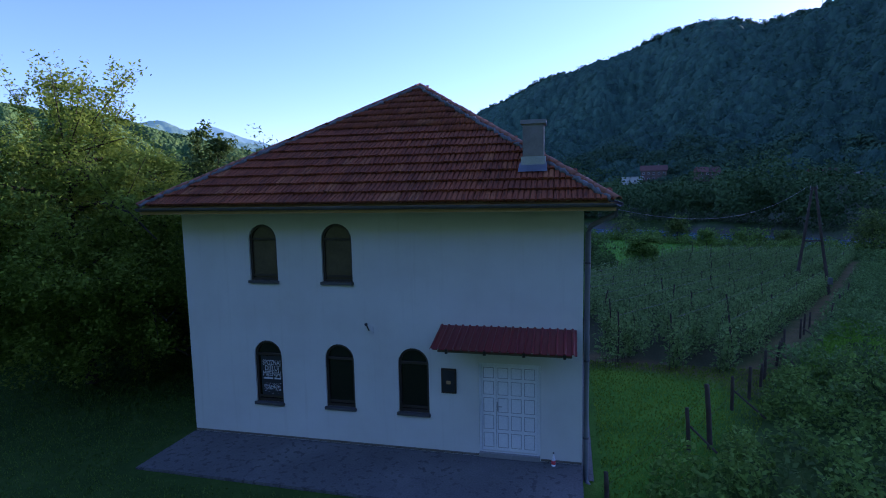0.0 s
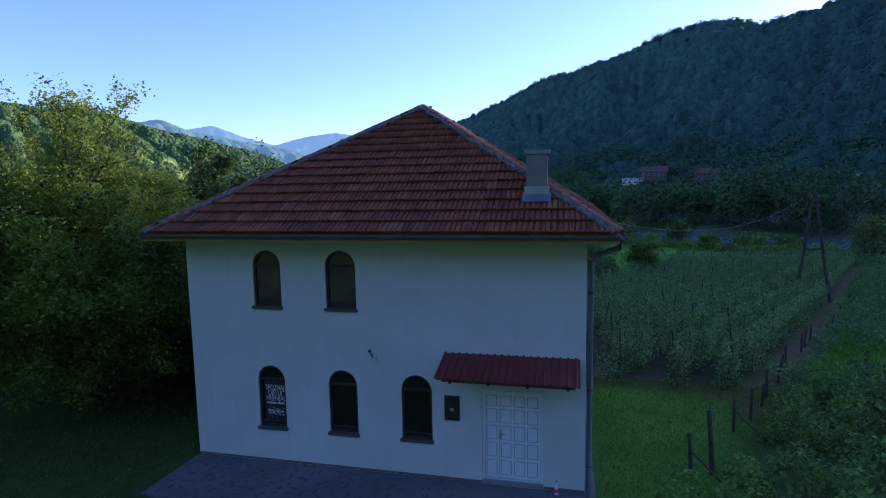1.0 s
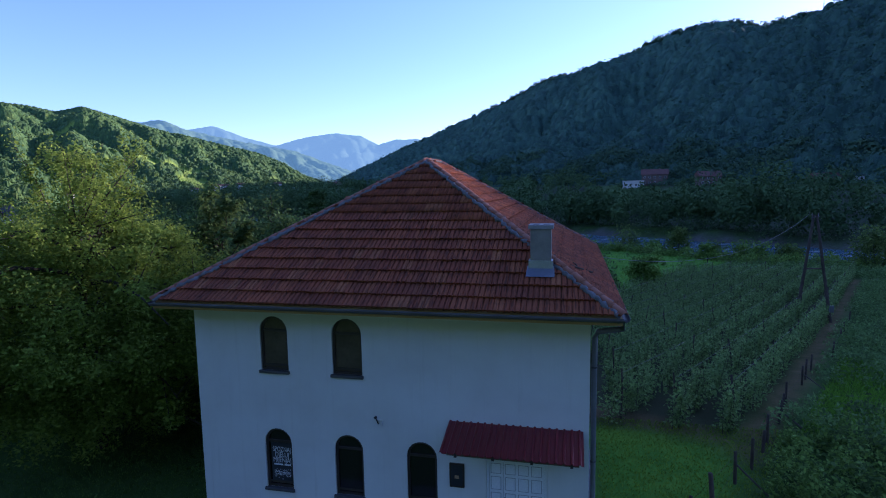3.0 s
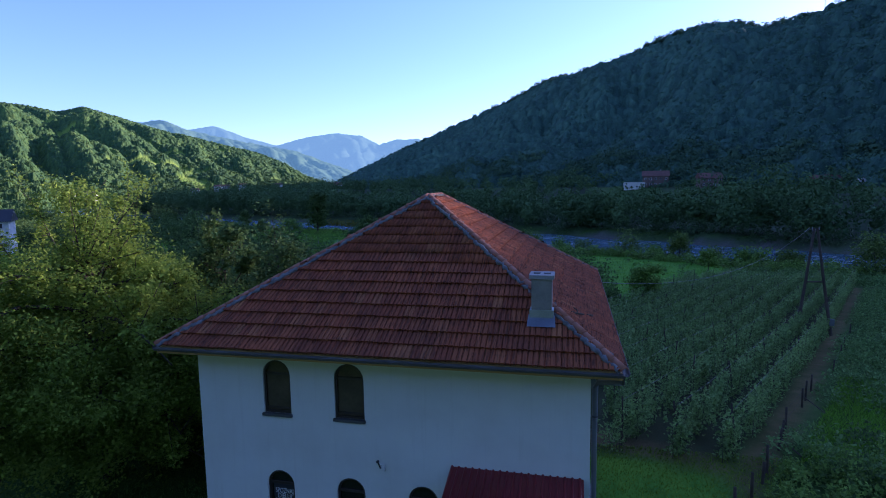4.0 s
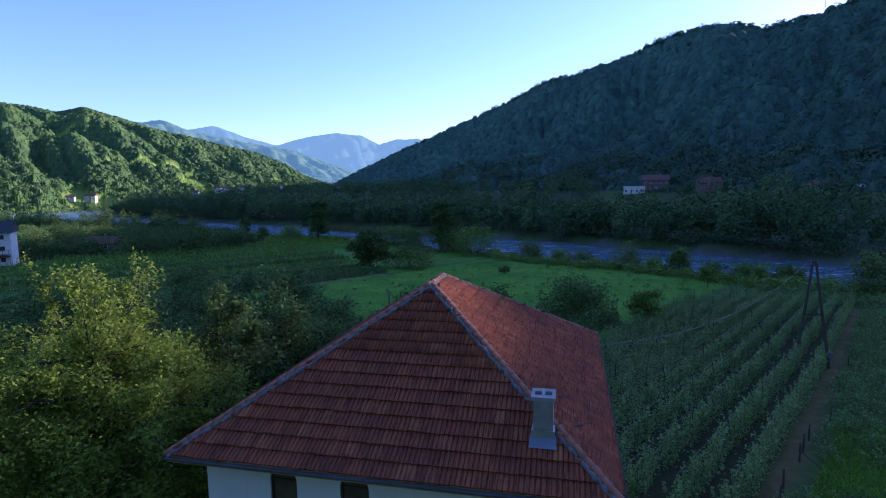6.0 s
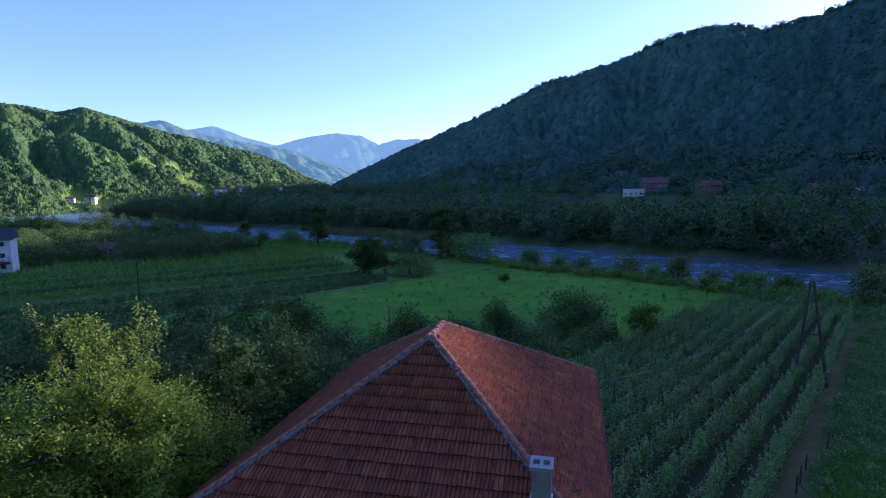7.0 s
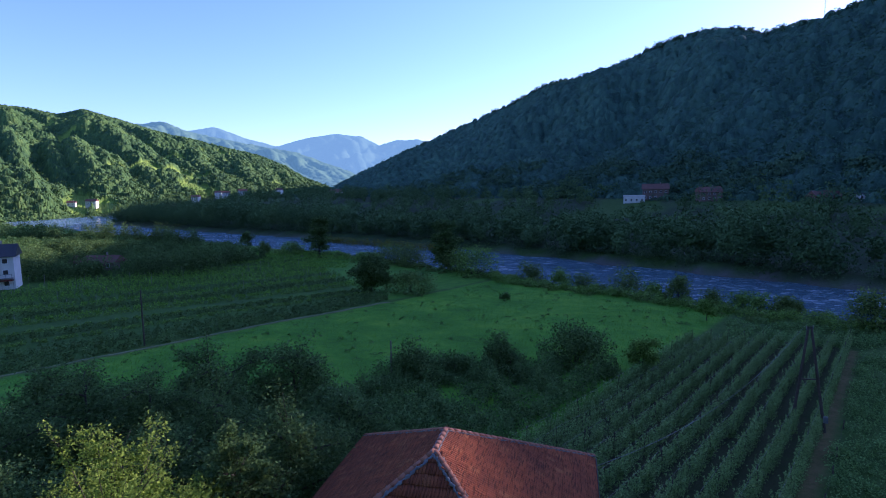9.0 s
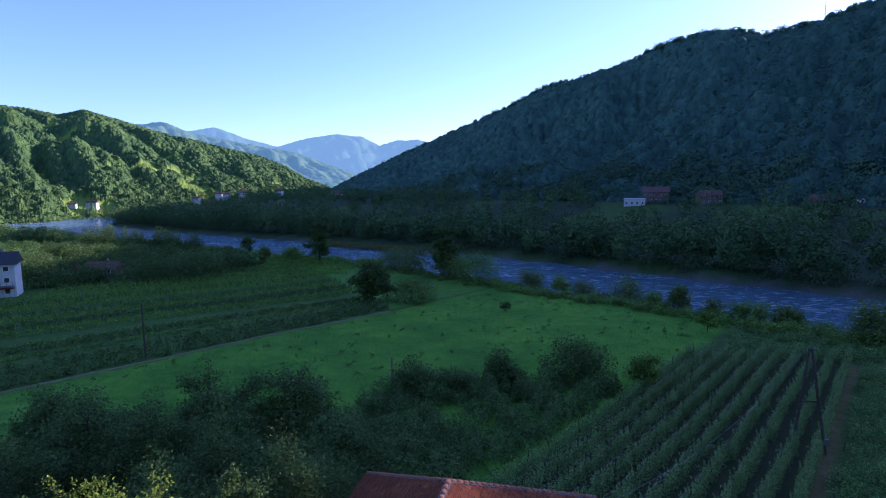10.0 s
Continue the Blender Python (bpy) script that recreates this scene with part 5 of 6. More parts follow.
scatter("bush_belt", "dark bushes round a farmyard", "thicket", M["leaf_dark"], belt, 0.42, 96, per=420)

# rows of beans and maize on the far fields
rows_s, kinds = [], []
# each strip's crop (0 dark beans, 1 pale beans, 2 maize, -1 fallow) and its height
STRIPS = [(0, 1.1), (0, 1.4), (0, 1.3), (-1, 0), (1, 0.6), (0, 1.0), (1, 0.5), (-1, 0), (1, 0.6), (2, 0.8), (0, 1.1), (0, 0.8), (1, 0.5), (2, 0.9), (0, 1.2), (-1, 0), (2, 1.4), (2, 1.5), (0, 1.2), (2, 1.2), (2, 1.8), (2, 2.0), (2, 2.0), (0, 1.3), (2, 1.6), (1, 0.6), (0, 1.2), (-1, 0), (2, 1.2), (0, 1.0), (1, 0.6)]
cr = np.random.default_rng(97)
for k in range(31):
    f = k / 30
    a, b = np.array([-63.0, 30.0]) * (1 - f) + np.array([-165.0, 98.0]) * f, np.array([-28.0, 96.0]) * (1 - f) + np.array([-84.0, 164.0]) * f
    kind, tall = STRIPS[k]
    if kind < 0:
        continue
    n = 85
    t = np.linspace(0, 1, n)
    kinds.append(kind)
    rows_s.append(np.stack([a[0] + (b - a)[0] * t + cr.normal(size=n) * 0.25, a[1] + (b - a)[1] * t + cr.normal(size=n) * 0.25, cr.uniform(0.7, 1.25, n), tall * cr.uniform(0.8, 1.3, n)], 1))
for kind, mat, sd, label, per in ((0, "leaf_dark", 98, "dark bushy rows beside the meadow", 60), (1, "leaf_bramble", 101, "lower rows of climbing beans", 40), (2, "leaf_maize", 102, "tall green rows of maize", 50)):
    scatter("crop_rows", label, "crops", M[mat], np.concatenate([s[np.hypot(s[:, 0] + 132, s[:, 1] - 95) > 13] for s, q in zip(rows_s, kinds) if q == kind]), 0.22, sd, per=per, spread=0.6)
young = [np.stack([np.linspace(-128 + 5 * k, -58 - 2 * k, 60), np.linspace(152 + 4.5 * k, 143 + 5.5 * k, 60) + cr.normal(size=60) * 0.3, np.full(60, 1.2), cr.uniform(0.5, 1.1, 60)], 1) for k in range(7)]
scatter("crop_rows", "bright green young maize near the river", "crops", M["leaf_maize"], np.concatenate(young), 0.25, 104, per=46)
# thin pale bean poles that stand over the maize
bpv = []
for s, q in zip(rows_s, kinds):
    for x, y, _, h in s[cr.integers(0, len(s), 9)] if q == 2 else []:
        z = float(land(x, y))
        bpv.append(tube_arrays([(x, y, z - 0.2), (x + cr.normal() * 0.05, y, z + 1.5), (x + cr.normal() * 0.12, y, z + h + cr.uniform(0.3, 0.9))], [0.05, 0.045, 0.04], 4))
tagged(new("bean_poles", sheet("bean_poles", *join_arrays(bpv), M["render"])), "thin pale poles among the maize", "poles", kind="stuff")

# pale dry headland beside the crops, and tufts that mottle the meadow
hp = np.concatenate([np.linspace(a, b, 40) for a, b in zip(HEADLAND[:-1], HEADLAND[1:])])
hw = np.array([0.88, -0.47]) * 0.26
hv = np.concatenate([np.stack([hp[:, 0] + hw[0] * s, hp[:, 1] + hw[1] * s, land(hp[:, 0] + hw[0] * s, hp[:, 1] + hw[1] * s) + z], 1) for s, z in ((-1.2, -0.05), (-1, 0.1), (0, 0.13), (1, 0.1), (1.2, -0.05))])
tagged(new("headland_path", sheet("headland_path", hv, grid_quads(5, len(hp)), M["dry"], True)), "pale dry footpath along the crops", "path", kind="structure")
# reeds on the bar in the river
scatter("reed_bed", "yellow-green reeds on a gravel bar", "reeds", M["reed"], np.stack([np.linspace(-112, -38, 110), np.interp(np.linspace(-112, -38, 110), RIVER[::-1, 0], RIVER[::-1, 1]) + 15 + cr.normal(size=110) * 2.0, cr.uniform(1.4, 2.4, 110), np.full(110, 4.6)], 1), 0.4, 99, per=80)


# ---- the woods on the far bank ----
def wood_belt(n, seed, along, off, tall, name, label, leaf=0.82, per=200, clear=0):
    r = np.random.default_rng(seed)
    pieces = []
    ways, tints, protos = [], [], []
    for k in range(8):
        # a crown of rounded lobes, the upper ones smaller
        c = r.normal(size=(12, 3))
        c /= np.linalg.norm(c, axis=1)[:, None]
        c = c * [0.32, 0.32, 0.36] * r.uniform(0.6, 1.1, 12)[:, None] + [0, 0, 0.52]
        lobe = r.integers(0, 12, per)
        d = r.normal(size=(per, 3)) + [0, 0, 0.35]
        d /= np.linalg.norm(d, axis=1)[:, None]
        p = c[lobe] + d * (r.uniform(0.11, 0.2, 12) * (1.15 - 0.4 * c[:, 2]))[lobe][:, None] * r.uniform(0.75, 1.08, (per, 1))
        protos.append((np.clip(p, [-1, -1, 0.0], [1, 1, 1.15]), d + (c[lobe] - [0, 0, 0.4]) * 0.9))
    for i in range(n):
        x = r.uniform(*along)
        y = np.interp(x, RIVER[::-1, 0], RIVER[::-1, 1]) + r.uniform(*off) * 1.18
        if clear and np.min(np.hypot(x - HOUSES_AT[:, 0], y - HOUSES_AT[:, 1] + 12)) < clear or clear and waves(x, y, 130, 214, 2) < -0.45:
            continue
        h = r.uniform(*tall) * (0.95 + 0.35 * float(waves(x, y, 70, seed, 2))) * (1.25 if r.random() < 0.1 else 1.0)
        p, way = protos[r.integers(8)]
        pieces.append(p * [h * r.uniform(0.75, 1.15), h * r.uniform(0.75, 1.15), h] + [x, y, float(land(x, y)) - 0.3])
        ways.append(way)
        tints.append(np.full(per * 4, r.random()))
    v, q = leaves(np.concatenate(pieces), leaf, r, 0.8, 1.5, np.concatenate(ways))
    me = sheet(name, v, q, M["canopy_river"])
    masks(me, tint=np.concatenate(tints))
    return tagged(new(name, me), label, "woods", kind="stuff")


HOUSES_AT = np.array([(47.5, 350), (61, 358), (87.6, 337), (69, 400), (134.7, 305), (156, 302), (-100, 562), (-265, 602)], float)
wood_belt(330, 111, (-372, 130), (25, 42), (11, 18), "river_woods", "dark riverside woods in shade", 0.72, 380)
wood_belt(230, 112, (-372, 170), (44, 90), (10, 17), "river_woods", "dark riverside woods in shade", 0.85, 240)
wood_belt(620, 113, (-380, 240), (84, 230), (7, 14), "valley_woods", "dark clumps of trees on the valley floor", 0.8, 150, 22)
wood_belt(900, 114, (-380, 260), (170, 400), (5, 12), "valley_woods", "bushes and trees on the valley slope", 1.2, 80, 17)
fx = np.linspace(-370, 130, 420)
fy = np.interp(fx, RIVER[::-1, 0], RIVER[::-1, 1]) + br.uniform(27, 40, 420) * 1.1
scatter("far_bank_scrub", "dark willow scrub on the far bank", "thicket", M["leaf_far"], np.stack([fx, fy, br.uniform(2.0, 3.6, 420), br.uniform(2.5, 7.0, 420)], 1), 0.42, 118, per=120)
gs = spots_in(260, 119, (-620, -330), (430, 760), (3.0, 6.0), (5, 11))
# dark leaf colour here stands in for shade at the hill's foot
scatter("valley_grove", "dark trees and bushes below the hill", "woods", M["leaf_dark"], gs, 1.2, 120, per=60)
# single trees that break the skyline of the near hill
r_ = np.random.default_rng(115)
cp = []
for i in range(420):
    a = r_.uniform(-24, 34)
    rr = np.interp(a, CREST_AZ, CREST_R) * r_.uniform(0.985, 1.0)
    zc = 9.5 + rr * math.tan(radians(float(np.interp(a, CREST_AZ, CREST_EL)))) - 5
    h = r_.uniform(4, 9) if r_.random() < 0.85 else r_.uniform(9, 12)
    c = np.clip(r_.normal(size=(80, 3)), -1.5, 1.5) * [0.22, 0.22, 0.24] * h + [5 + rr * math.sin(radians(a)), 6.5 + rr * math.cos(radians(a)), zc + h * 0.45]
    cp.append(c)
v, q = leaves(np.concatenate(cp), 1.7, r_, 0.8, 1.5)
tagged(new("ridge_woods", sheet("ridge_woods", v, q, M["leaf_ridge"])), "single tree crowns along the hill's crest", "woods", kind="stuff")

# ---- the raspberry rows ----
def cane_arrays(width, depth, height, canes, per, leaf, seed):
    """A stool of upright, arching canes with leaves all the way up."""
    r = np.random.default_rng(seed)
    stems, pts = [], []
    for k in range(canes):
        foot = np.array([r.normal() * width * 0.16, r.uniform(-0.5, 0.5) * depth, 0.0])
        h = height * r.uniform(0.62, 1.08)
        tip = foot + [r.normal() * width * 0.32, r.normal() * 0.22, h]
        q = np.linspace(0, 1, 4)[:, None]
        line = foot + (tip - foot) * q + np.array([r.normal() * 0.08, 0, 0]) * q**2
        if k % 3 == 0:
            stems.append(tube_arrays(line, [0.011, 0.009, 0.007, 0.004], 4))
        f = r.uniform(0.12, 1.02, per)[:, None]
        side = 0.15 * (1.2 - f)
        pts.append(foot + (tip - foot) * f + np.clip(r.normal(size=(per, 3)), -1.6, 1.6) * [1, 1, 0.3] * side)
    p = np.concatenate(pts)
    p[:, 2] = np.abs(p[:, 2]) + 0.03
    return join_arrays(stems), leaves(p, leaf, r, 0.8)


posts_at, wires = [], []
protos = []
for k in range(4):
    wood, lf = cane_arrays(0.62, 1.75, 1.95, 24, 26, 0.105, 120 + k)
    base = tagged(new("raspberry_bush"), "leafy raspberry canes tied in a row", "raspberry bush", "raspberry rows")
    for nm, arr, mt in (("cane_stool", wood, M["bark"]), ("foliage", lf, M["leaf_orchard"])):
        ob = new(nm, sheet(nm, *arr, mt, nm == "cane_stool"))
        ob.parent = base
    protos.append([base, False])
rr = np.random.default_rng(130)
for x0 in (5.3, 7.45, 9.6, 11.75, 13.9, 16.05, 18.2, 20.35, 22.5, 24.5):
    y = max(10.0, min(27.5 + (11.6 - x0) / 0.503, 21.5))
    start = y
    while y < 73.5 - (24 - x0) * 0.2:
        x = x0 + 0.503 * (y - 27.5)
        px, py = x + rr.normal() * 0.09, y
        k = int(rr.integers(4))
        m = Matrix.Translation((px, py, float(land(px, py)) - 0.04)) @ Matrix.Rotation(radians(-26.7) + (math.pi if rr.random() < 0.5 else 0), 4, "Z")
        if not protos[k][1]:
            protos[k][0].matrix_basis, protos[k][1] = m, True
        else:
            copy_thing(protos[k][0], m)
        y += rr.uniform(1.45, 1.65)
    n = max(2, int((y - start) / 8))
    ends = []
    for i in range(n + 1):
        yy = start + (y - 1.3 - start) * i / n
        xx = x0 + 0.503 * (yy - 27.5)
        zz_ = float(land(xx, yy))
        posts_at.append((xx, yy, zz_))
        ends.append((xx, yy, zz_ + 1.95))
    wires.append(ends)
for i, (x, y, z) in enumerate(posts_at):
    rod("trellis_post", [(x, y, z - 0.3), (x + rr.normal() * 0.05, y, z + 1.2), (x + rr.normal() * 0.08, y + rr.normal() * 0.06, z + 2.1)], 0.035, M["post"], None, "weathered wooden trellis post in the raspberries", sides=6)
    tagged(scene.objects[-1], category="post", group="trellis posts")
for ends in wires:
    pts = []
    for a, b in zip(ends[:-1], ends[1:]):
        for f in (0, 0.5):
            pts.append((a[0] + (b[0] - a[0]) * f, a[1] + (b[1] - a[1]) * f, a[2] + (b[2] - a[2]) * f - (0.05 if f else 0)))
    pts.append(ends[-1])
    rod("trellis_wire", pts, 0.007, M["wire"], None, "taut pale wire over the raspberry canes", sides=4)
    tagged(scene.objects[-1], category="wire", group="trellis wires")

# ---- the leaning fence beside the track ----
fence = tagged(new("fence"), "leaning wooden post fence with sagging wire", "fence")
fr = np.random.default_rng(140)
tops = []
FENCE = [(10.53, -0.6, 0.57), (12.68, 2.0, 1.07), (13.23, 2.22, 1.68), (14.54, 5.32, 1.07), (15.34, 6.47, 1.12), (16.1, 7.9, 0.8), (16.52, 8.79, 1.1), (17.61, 10.99, 1.0), (18.2, 12.3, 0.9), (18.79, 13.64, 1.08), (20.79, 17.35, 1.0), (21.4, 18.6, 1.1), (22.44, 20.66, 0.95), (25.0, 24.4, 1.0), (27.3, 28.8, 1.1), (29.4, 33.15, 0.95), (32.7, 39.99, 0.8)]
for i, (x, y, h) in enumerate(FENCE):
    z = float(land(x, y))
    lean = fr.normal(size=2) * 0.05
    top = (x + lean[0] * h, y + lean[1] * h, z + h)
    rod("fence_post", [(x, y, z - 0.3), (x + lean[0] * h * 0.5, y + lean[1] * h * 0.5, z + h * 0.5), top], 0.055 if h < 1.5 else 0.07, M["post"], fence, sides=7, taper=0.85)
    tops.append(top)
    if i in (1, 3, 7, 10):
        rod("brace", [(x, y, z + h * 0.6), (x + 0.75, y - 0.7, z + 0.05)], 0.028, M["wood"], fence, sides=6)
FENCE = [(x, y) for x, y, h in FENCE]
for f in (0.5, 0.9):
    pts = []
    for (ax, ay), (bx_, by_), ta, tb_ in zip(FENCE[:-1], FENCE[1:], tops[:-1], tops[1:]):
        za, zb = float(land(ax, ay)), float(land(bx_, by_))
        a = Vector((ax, ay, za)).lerp(Vector(ta), f)
        b = Vector((bx_, by_, zb)).lerp(Vector(tb_), f)
        pts += [tuple(a), tuple(a.lerp(b, 0.5) - Vector((0, 0, 0.06)))]
    pts.append(tuple(b))
    rod("fence_wire", pts, 0.004, M["post"], fence, sides=4)

# ---- the A-shaped pole and its cable to the house ----
pole = tagged(new("utility_pole"), "tall A-shaped wooden utility pole", "utility pole")
top = Vector((29.75, 40.2, 5.75))
for bx_, by_ in ((28.25, 39.1), (30.95, 39.0)):
    z = float(land(bx_, by_))
    rod("leg", [(bx_, by_, z - 0.4), tuple(Vector((bx_, by_, z)).lerp(top, 0.5)), tuple(top + Vector((0.12 if bx_ > 29 else -0.1, 0, 0)))], 0.14, M["post"], pole, taper=0.75)
rod("cross_brace", [(28.95, 39.62, 1.2), (30.38, 39.58, 1.25)], 0.07, M["post"], pole, sides=6)
rod("cross_arm", [(29.4, 40.05, 5.5), (30.1, 40.35, 5.6)], 0.05, M["dark_metal"], pole, sides=6)
for dx in (-0.3, 0.3):
    rod("insulator", [(29.75 + dx, 40.2 + dx * 0.45, 5.62), (29.75 + dx, 40.2 + dx * 0.45, 5.86)], 0.03, M["render"], pole, "grey porcelain insulator")
boxed("meter_box", 30.72, 31.04, 38.86, 39.06, float(land(30.4, 39.2)) + 0.9, float(land(30.4, 39.2)) + 1.45, M["pipe"], pole, "grey metal box on the leg")
pa, pb = Vector((10.05, 11.7, 5.7)), Vector((29.2, 39.95, 5.8))
rod("power_cable", [tuple(pa.lerp(pb, t) - Vector((0, 0, 1.65 * 4 * t * (1 - t)))) for t in np.linspace(0, 1, 25)], 0.011, M["pipe"], None, "sagging grey power cable to the house", sides=5)
tagged(scene.objects[-1], category="cable")
px, py = -50.7, 53.4
rod("utility_pole", [(px, py, float(land(px, py)) - 0.4), (px, py, float(land(px, py)) + 4), (px + 0.05, py, float(land(px, py)) + 8.2)], 0.13, M["post"], None, "lone wooden pole beside the crop rows", taper=0.7)
tagged(scene.objects[-1], category="utility pole")


# ---- village houses far off ----
def village_house(x, y, z, w, d, h, turn, wall, roof_mat, label, storeys=2, flat=False):
    ob = tagged(new("village_house"), label, "house", "village houses")
    ob.matrix_basis = pose(x, y, z, 0, 0, turn)
    boxed("wall", -w / 2, w / 2, -d / 2, d / 2, -9, h, wall, ob, bevel=0)
    if flat:
        boxed("roof", -w / 2 - 0.3, w / 2 + 0.3, -d / 2 - 0.3, d / 2 + 0.3, h, h + 0.35, roof_mat, ob, bevel=0.03)
    else:
        o, rz = 0.6, h + d * 0.32
        vs = [(-w / 2 - o, -d / 2 - o, h - 0.2), (w / 2 + o, -d / 2 - o, h - 0.2), (w / 2 + o, d / 2 + o, h - 0.2), (-w / 2 - o, d / 2 + o, h - 0.2), (-w / 2 - o, 0, rz), (w / 2 + o, 0, rz)]
        solid("roof", vs, [(0, 1, 5, 4), (2, 3, 4, 5), (0, 4, 3), (1, 2, 5), (3, 2, 1, 0)], roof_mat, ob)
        rod("chimney", [(w * 0.2, d * 0.15, rz - 1.2), (w * 0.2, d * 0.15, rz + 0.8)], 0.35, M["render"], ob, sides=4)
    for s in range(storeys):
        for k in range(max(2, int(w / 3))):
            cx = -w / 2 + (k + 0.5) * w / max(2, int(w / 3))
            zc = 0.9 + s * h / storeys
            win = boxed("window", cx - 0.6, cx + 0.6, -d / 2 - 0.08, -d / 2 + 0.1, zc, zc + 1.3, M["white"], ob, bevel=0)
            boxed("pane", cx - 0.5, cx + 0.5, -d / 2 - 0.1, -d / 2 - 0.02, zc + 0.1, zc + 1.2, M["far_dark"], win, bevel=0)
    if storeys == 3:
        boxed("awning", -w / 2 + 0.2, w / 2 - 0.2, -d / 2 - 1.5, -d / 2 + 0.1, 2.3, 2.5, M["canopy"], ob, "faded red awning", bevel=0.03)
        bal = boxed("balcony", -w / 2 + 0.3, w / 2 - 0.3, -d / 2 - 1.2, -d / 2 + 0.1, 2.85, 3.0, M["concrete"], ob, bevel=0.02)
        for k in range(9):
            bx0 = -w / 2 + 0.4 + k * (w - 0.9) / 8
            boxed("baluster", bx0, bx0 + 0.08, -d / 2 - 1.18, -d / 2 - 1.1, 3.0, 3.9, M["pipe"], bal, bevel=0)
        boxed("handrail", -w / 2 + 0.3, w / 2 - 0.3, -d / 2 - 1.2, -d / 2 - 1.08, 3.9, 3.98, M["pipe"], bal, bevel=0)
    return ob


for x, y, w, d, h, turn, wl, rf, st, fl_, lb in [
    (47.5, 350, 12.5, 9, 3.9, -6, "far_wall", "far_wall", 1, True, "long low white building across the river"),
    (61, 358, 15, 10, 6.8, -6, "far_brick", "far_roof", 2, False, "unplastered brick house with red roof"),
    (87.6, 337, 12, 9, 5.4, 8, "far_brick", "far_roof", 2, False, "brick house with red gable roof"),
    (69, 400, 8, 7, 5.0, -20, "far_wall", "far_roof", 2, False, "pale house up the hillside"),
    (134.7, 305, 12, 9, 2.6, 10, "far_brick", "far_roof", 1, False, "low shed with rusty red roof"),
    (156, 302, 20, 8, 3.0, 5, "far_wall", "far_dark", 1, True, "long low shed across the river"),
    (-100, 562, 18, 11, 6.0, -12, "far_wall", "far_roof", 2, False, "white house with red roof below the hill"),
    (-265, 602, 14, 10, 6.0, 15, "far_wall", "far_roof", 2, False, "white house below the wooded hill"),
    (-132.5, 95, 10.5, 8.5, 8.4, 42, "far_wall", "far_dark", 3, False, "white three-storey house with dark roof by the fields"),
    (-137, 131, 14, 6, 2.6, 12, "far_brick", "far_roof", 1, False, "low red-roofed shed among bushes"),
    (-566, 522, 12, 9, 5, 30, "far_wall", "far_roof", 2, False, "sunlit house with red roof"), (-545, 530, 16, 10, 7, 20, "far_wall", "far_roof", 2, False, "sunlit house with red roof"),
    (-458, 602, 13, 9, 6, 10, "far_wall", "far_roof", 2, False, "sunlit house with red roof"), (-440, 640, 13, 9, 6, 40, "far_wall", "far_roof", 2, False, "sunlit house with red roof"),
    (-462, 655, 12, 9, 6, 20, "far_wall", "far_roof", 2, False, "sunlit house with red roof"), (-457, 706, 14, 10, 7, 30, "far_wall", "far_roof", 2, False, "sunlit house with red roof"),
    (-475, 730, 14, 10, 7, 15, "far_wall", "far_roof", 2, False, "sunlit house with red roof"), (-431, 762, 14, 10, 7, 0, "far_wall", "far_roof", 2, False, "sunlit house with red roof")]:
    k = 0.72 if x < -400 else 1.0
    village_house(x, y, float(land(x, y)) + (13 if x < -500 else 4 if x < -400 else 0), w * k, d * k, h * k, turn, M[wl], M[rf], lb, st, fl_)

mast = tagged(new("radio_mast"), "thin lattice radio mast on the hilltop", "mast")
mx, my, mz = 5 + 702 * math.sin(radians(21.7)), 6.5 + 702 * math.cos(radians(21.7)), 9.5 + 702 * math.tan(radians(14.1)) - 4
rod("mast_pole", [(mx, my, mz - 4), (mx, my, mz + 22)], 0.35, M["wire"], mast, sides=5, taper=0.5)
for k in range(4):
    rod("mast_rung", [(mx - 0.9, my, mz + 5 + 4 * k), (mx + 0.9, my, mz + 5 + 4 * k)], 0.14, M["wire"], mast, sides=4)

# ---- small things on and by the house ----
board = tagged(new("notice_board"), "dark framed notice board on the wall", "notice board")
boxed("board_frame", 6.77, 7.13, -0.045, 0.002, 1.49, 2.09, M["frame"], board)
boxed("board_panel", 6.81, 7.09, -0.052, -0.04, 1.53, 2.05, M["poster"], board, "dark printed panel", bevel=0.003)
boxed("board_print", 6.9, 7.0, -0.056, -0.05, 1.72, 1.8, M["soffit"], board, "small brown emblem", bevel=0.002)

lamp = tagged(new("wall_lamp"), "small white wall box with a dark arm", "wall lamp")
boxed("lamp_box", 4.99, 5.11, -0.07, 0.002, 2.86, 3.02, M["plaster"], lamp)
rod("lamp_arm", [(4.94, -0.05, 3.08), (5.04, -0.12, 2.95)], 0.018, M["dark_metal"], lamp, sides=6)
rod("lamp_head", [(4.92, -0.05, 3.06), (4.96, -0.05, 3.1)], 0.03, M["dark_metal"], lamp, sides=8)

bottle = tagged(new("bottle"), "clear plastic bottle with red label on the terrace", "bottle")
bp = [(0.0, 0.045), (0.14, 0.045), (0.2, 0.03), (0.25, 0.014), (0.29, 0.014)]
v, q = tube_arrays([(9.38, -0.16, z) for z, _ in bp], [w for _, w in bp], 12)
solid("bottle_body", v, [tuple(f) for f in q] + [tuple(range(12))], M["white"], bottle, smooth=True)
rod("bottle_label", [(9.38, -0.16, 0.04), (9.38, -0.16, 0.13)], 0.048, M["red"], bottle, "red paper label", sides=12)
rod("bottle_cap", [(9.38, -0.16, 0.288), (9.38, -0.16, 0.31)], 0.018, M["dark_metal"], bottle, sides=10)

poster = tagged(new("poster"), "dark poster with white lettering in the window", "poster")
boxed("poster_sheet", 1.98, 2.56, 0.084, 0.09, 1.06, 2.12, M["poster"], poster, bevel=0)


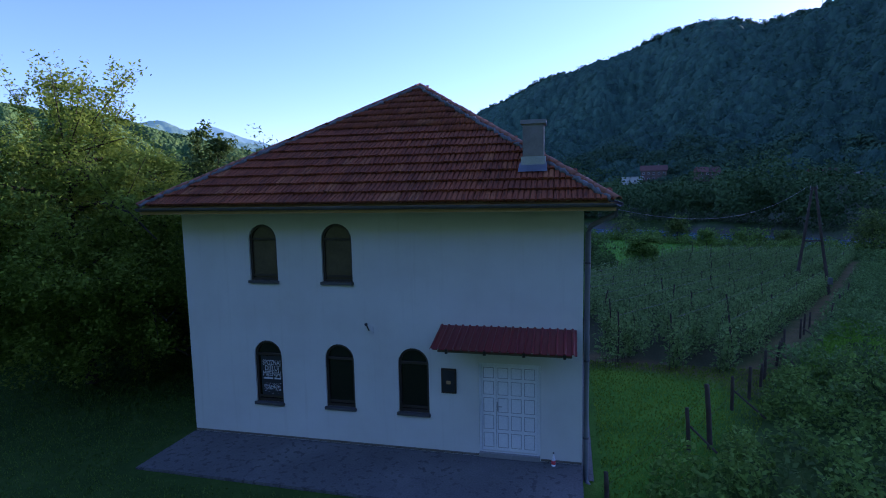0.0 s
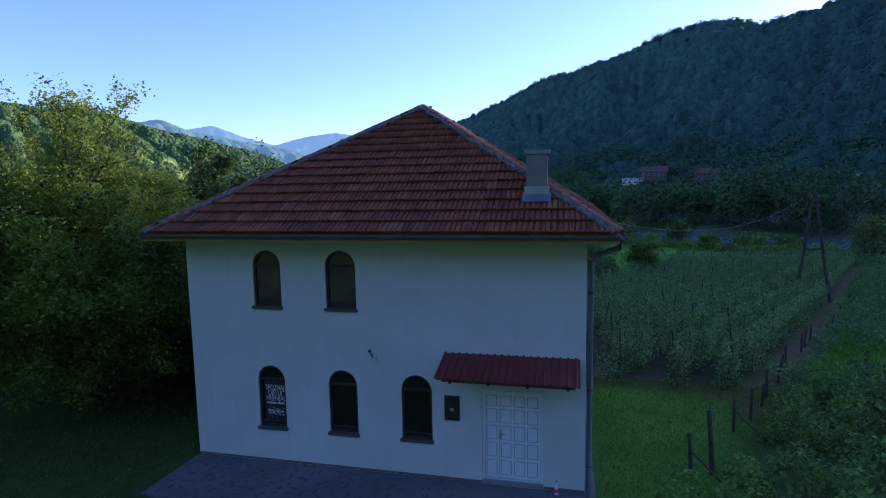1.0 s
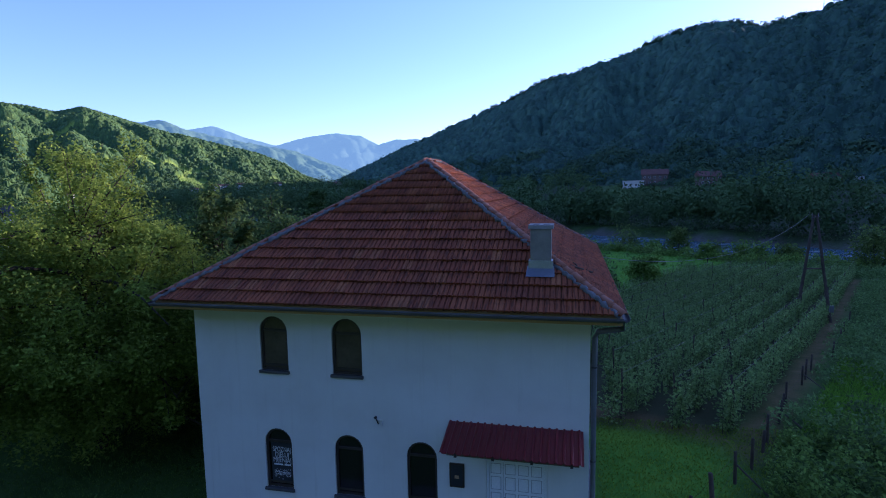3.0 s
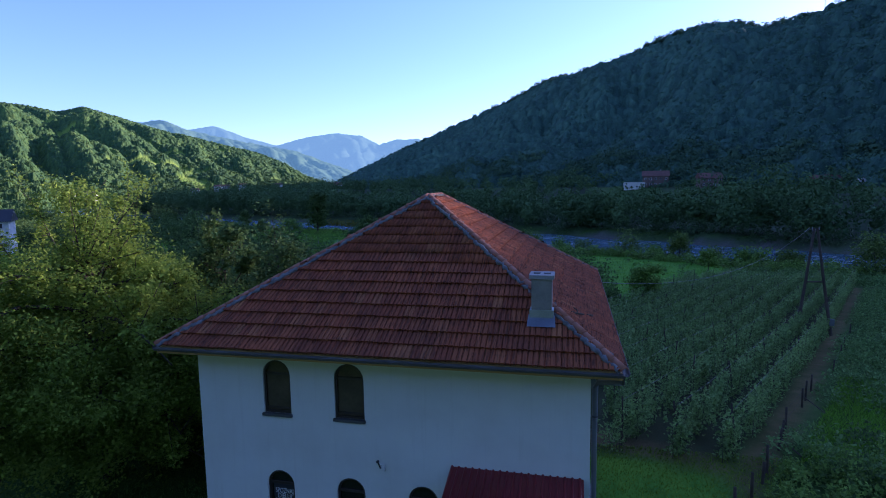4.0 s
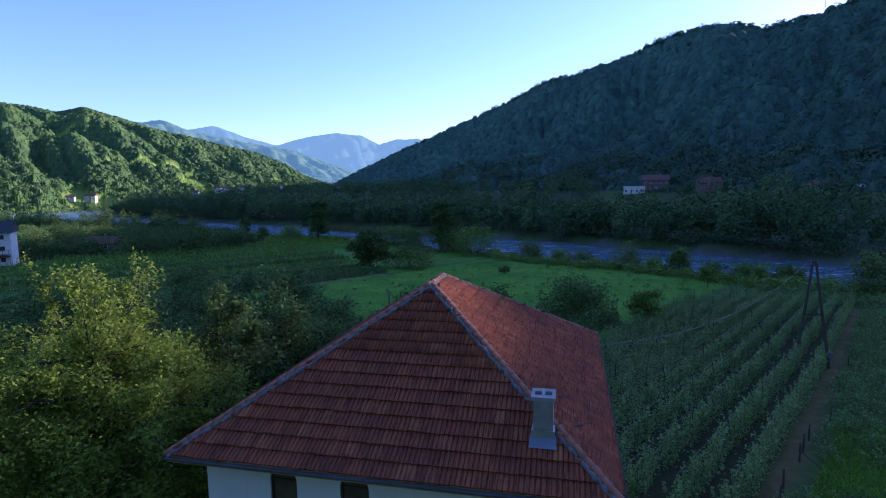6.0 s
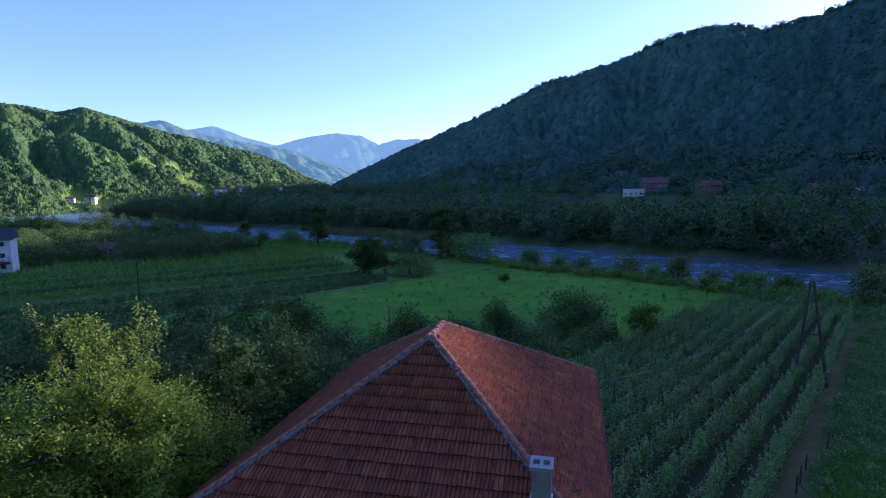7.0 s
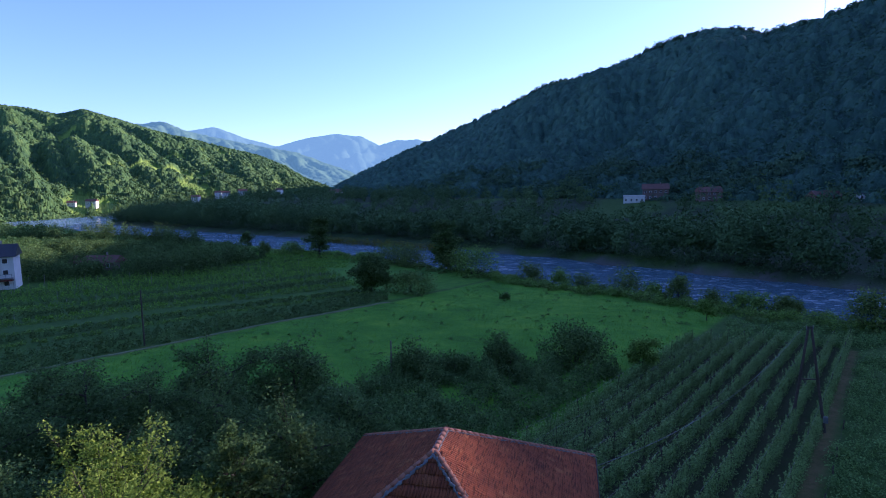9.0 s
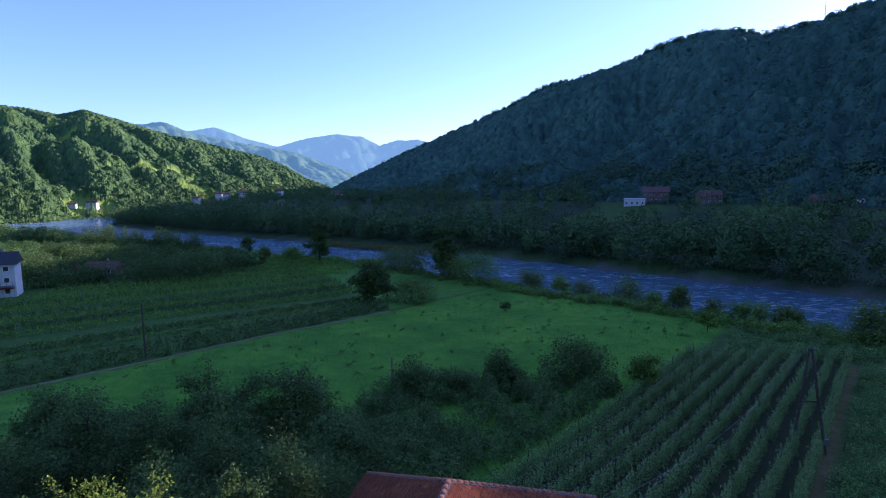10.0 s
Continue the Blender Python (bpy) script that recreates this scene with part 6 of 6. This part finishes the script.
def lettering(text, x, z, size, width):
    cu = bpy.data.curves.new("lettering", "FONT")
    cu.body, cu.size, cu.align_x, cu.extrude = text, size, "CENTER", 0.001
    ob = new("lettering", cu)
    bpy.context.view_layer.update()
    me = bpy.data.meshes.new_from_object(ob.evaluated_get(bpy.context.evaluated_depsgraph_get()))
    bpy.data.objects.remove(ob)
    co = np.array([v.co for v in me.vertices])
    k = width / (co[:, 0].max() - co[:, 0].min())
    me.transform(Matrix.Translation((x, 0.08, z)) @ Matrix.Rotation(math.pi / 2, 4, "X") @ Matrix.Diagonal((k, 1, 1, 1)))
    me.materials.clear()
    me.materials.append(M["print"])
    ob = new("lettering", me)
    ob.parent = poster
    return ob


lettering("SPOZNAJ", 2.28, 1.88, 0.19, 0.5)
lettering("DJELUJ", 2.28, 1.735, 0.19, 0.38)
lettering("MIJENJAJ", 2.28, 1.59, 0.19, 0.5)
for a, b in ((2.04, 2.3), (2.34, 2.52)):
    boxed("print_bar", a, b, 0.078, 0.082, 1.51, 1.55, M["print"], poster, bevel=0)
pr = np.random.default_rng(150)
bm = bmesh.new()
for k in range(160):
    cx, cz, r = 2.05 + 0.46 * (k % 40 + pr.random()) / 40, 1.3 + pr.normal() * 0.055, pr.uniform(0.004, 0.013)
    a = pr.uniform(0, 6)
    bm.faces.new([bm.verts.new((cx + r * math.cos(a + t) * (1.7 if k % 2 else 0.8), 0.081 - 0.0001 * k, cz + r * math.sin(a + t))) for t in (0, 1.2, 2.4, 3.7, 5.0)])
tagged(part("print_pattern", bm, M["print"], poster, "white splashed ornament"), kind="stuff")

# ---- grass ----
def grass(name, n, seed, x, y, tall, keep, material, label):
    r = np.random.default_rng(seed)
    px, py = r.uniform(*x, n), r.uniform(*y, n)
    ok = keep(px, py)
    px, py = px[ok], py[ok]
    m = len(px)
    h = r.uniform(*tall, m)
    a = r.uniform(0, 2 * math.pi, m)
    w = 0.012 + 0.012 * r.random(m)
    z = land(px, py)
    lx, ly = r.normal(size=m) * 0.4 * h, r.normal(size=m) * 0.4 * h
    dx, dy = np.cos(a) * w, np.sin(a) * w
    v = np.stack([np.stack([px - dx, py - dy, z - 0.01], 1), np.stack([px + dx, py + dy, z - 0.01], 1), np.stack([px + dx * 0.6 + lx * 0.5, py + dy * 0.6 + ly * 0.5, z + h * 0.65], 1), np.stack([px + lx, py + ly, z + h], 1)], 1).reshape(-1, 3)
    return tagged(new(name, sheet(name, v, np.arange(4 * m).reshape(m, 4), material)), label, "grass", kind="stuff")


def off_house(x, y):
    return ~((x > -0.5) & (x < 10.45) & (y > -2.35) & (y < 12.2))


grass("grass", 70000, 160, (-14, 11), (-7, 11), (0.025, 0.07), lambda x, y: off_house(x, y) & (x < 10.5) & (y < 10.2), M["leaf_lawn"], "short dark lawn grass beside the house")
grass("grass", 30000, 163, (10.4, 18.5), (-5, 11), (0.025, 0.08), lambda x, y: (x > 10.5) & (right_of_track(x, y) < 0.6) & (y < 10.2), M["leaf_trodden"], "short trampled lawn grass by the fence")
grass("grass", 26000, 161, (17.5, 29), (10, 24), (0.1, 0.3), lambda x, y: (right_of_track(x, y) > 0.4) & (right_of_track(x, y) < 7.5), M["leaf_meadow"], "rough grass beside the dirt track")
grass("meadow_grass", 90000, 162, (-60, 45), (34, 128), (0.12, 0.3), lambda x, y: (x > np.interp(y, [20, 42.3, 67, 92.9, 101, 125], [-64, -54.2, -41.6, -26.8, -23, -10]) + 1) & (x < 4.5 + 0.503 * (y - 27.5)) & (river_distance(x, y) > 33), M["leaf_meadow"], "uneven tall grass of the meadow")


# ---- the roof tiles of the front slope, one by one ----
tile_me = bpy.data.meshes.new("roof_tile")
tile_me.from_pydata([tuple(v) for v in tv0], [], [tuple(int(i) for i in f) for f in tf])
tile_me.materials.append(M["tile"])
for m, _ in tile_parts:
    ob = new("roof_tile", tile_me)
    ob.parent = roof
    ob.matrix_local = m
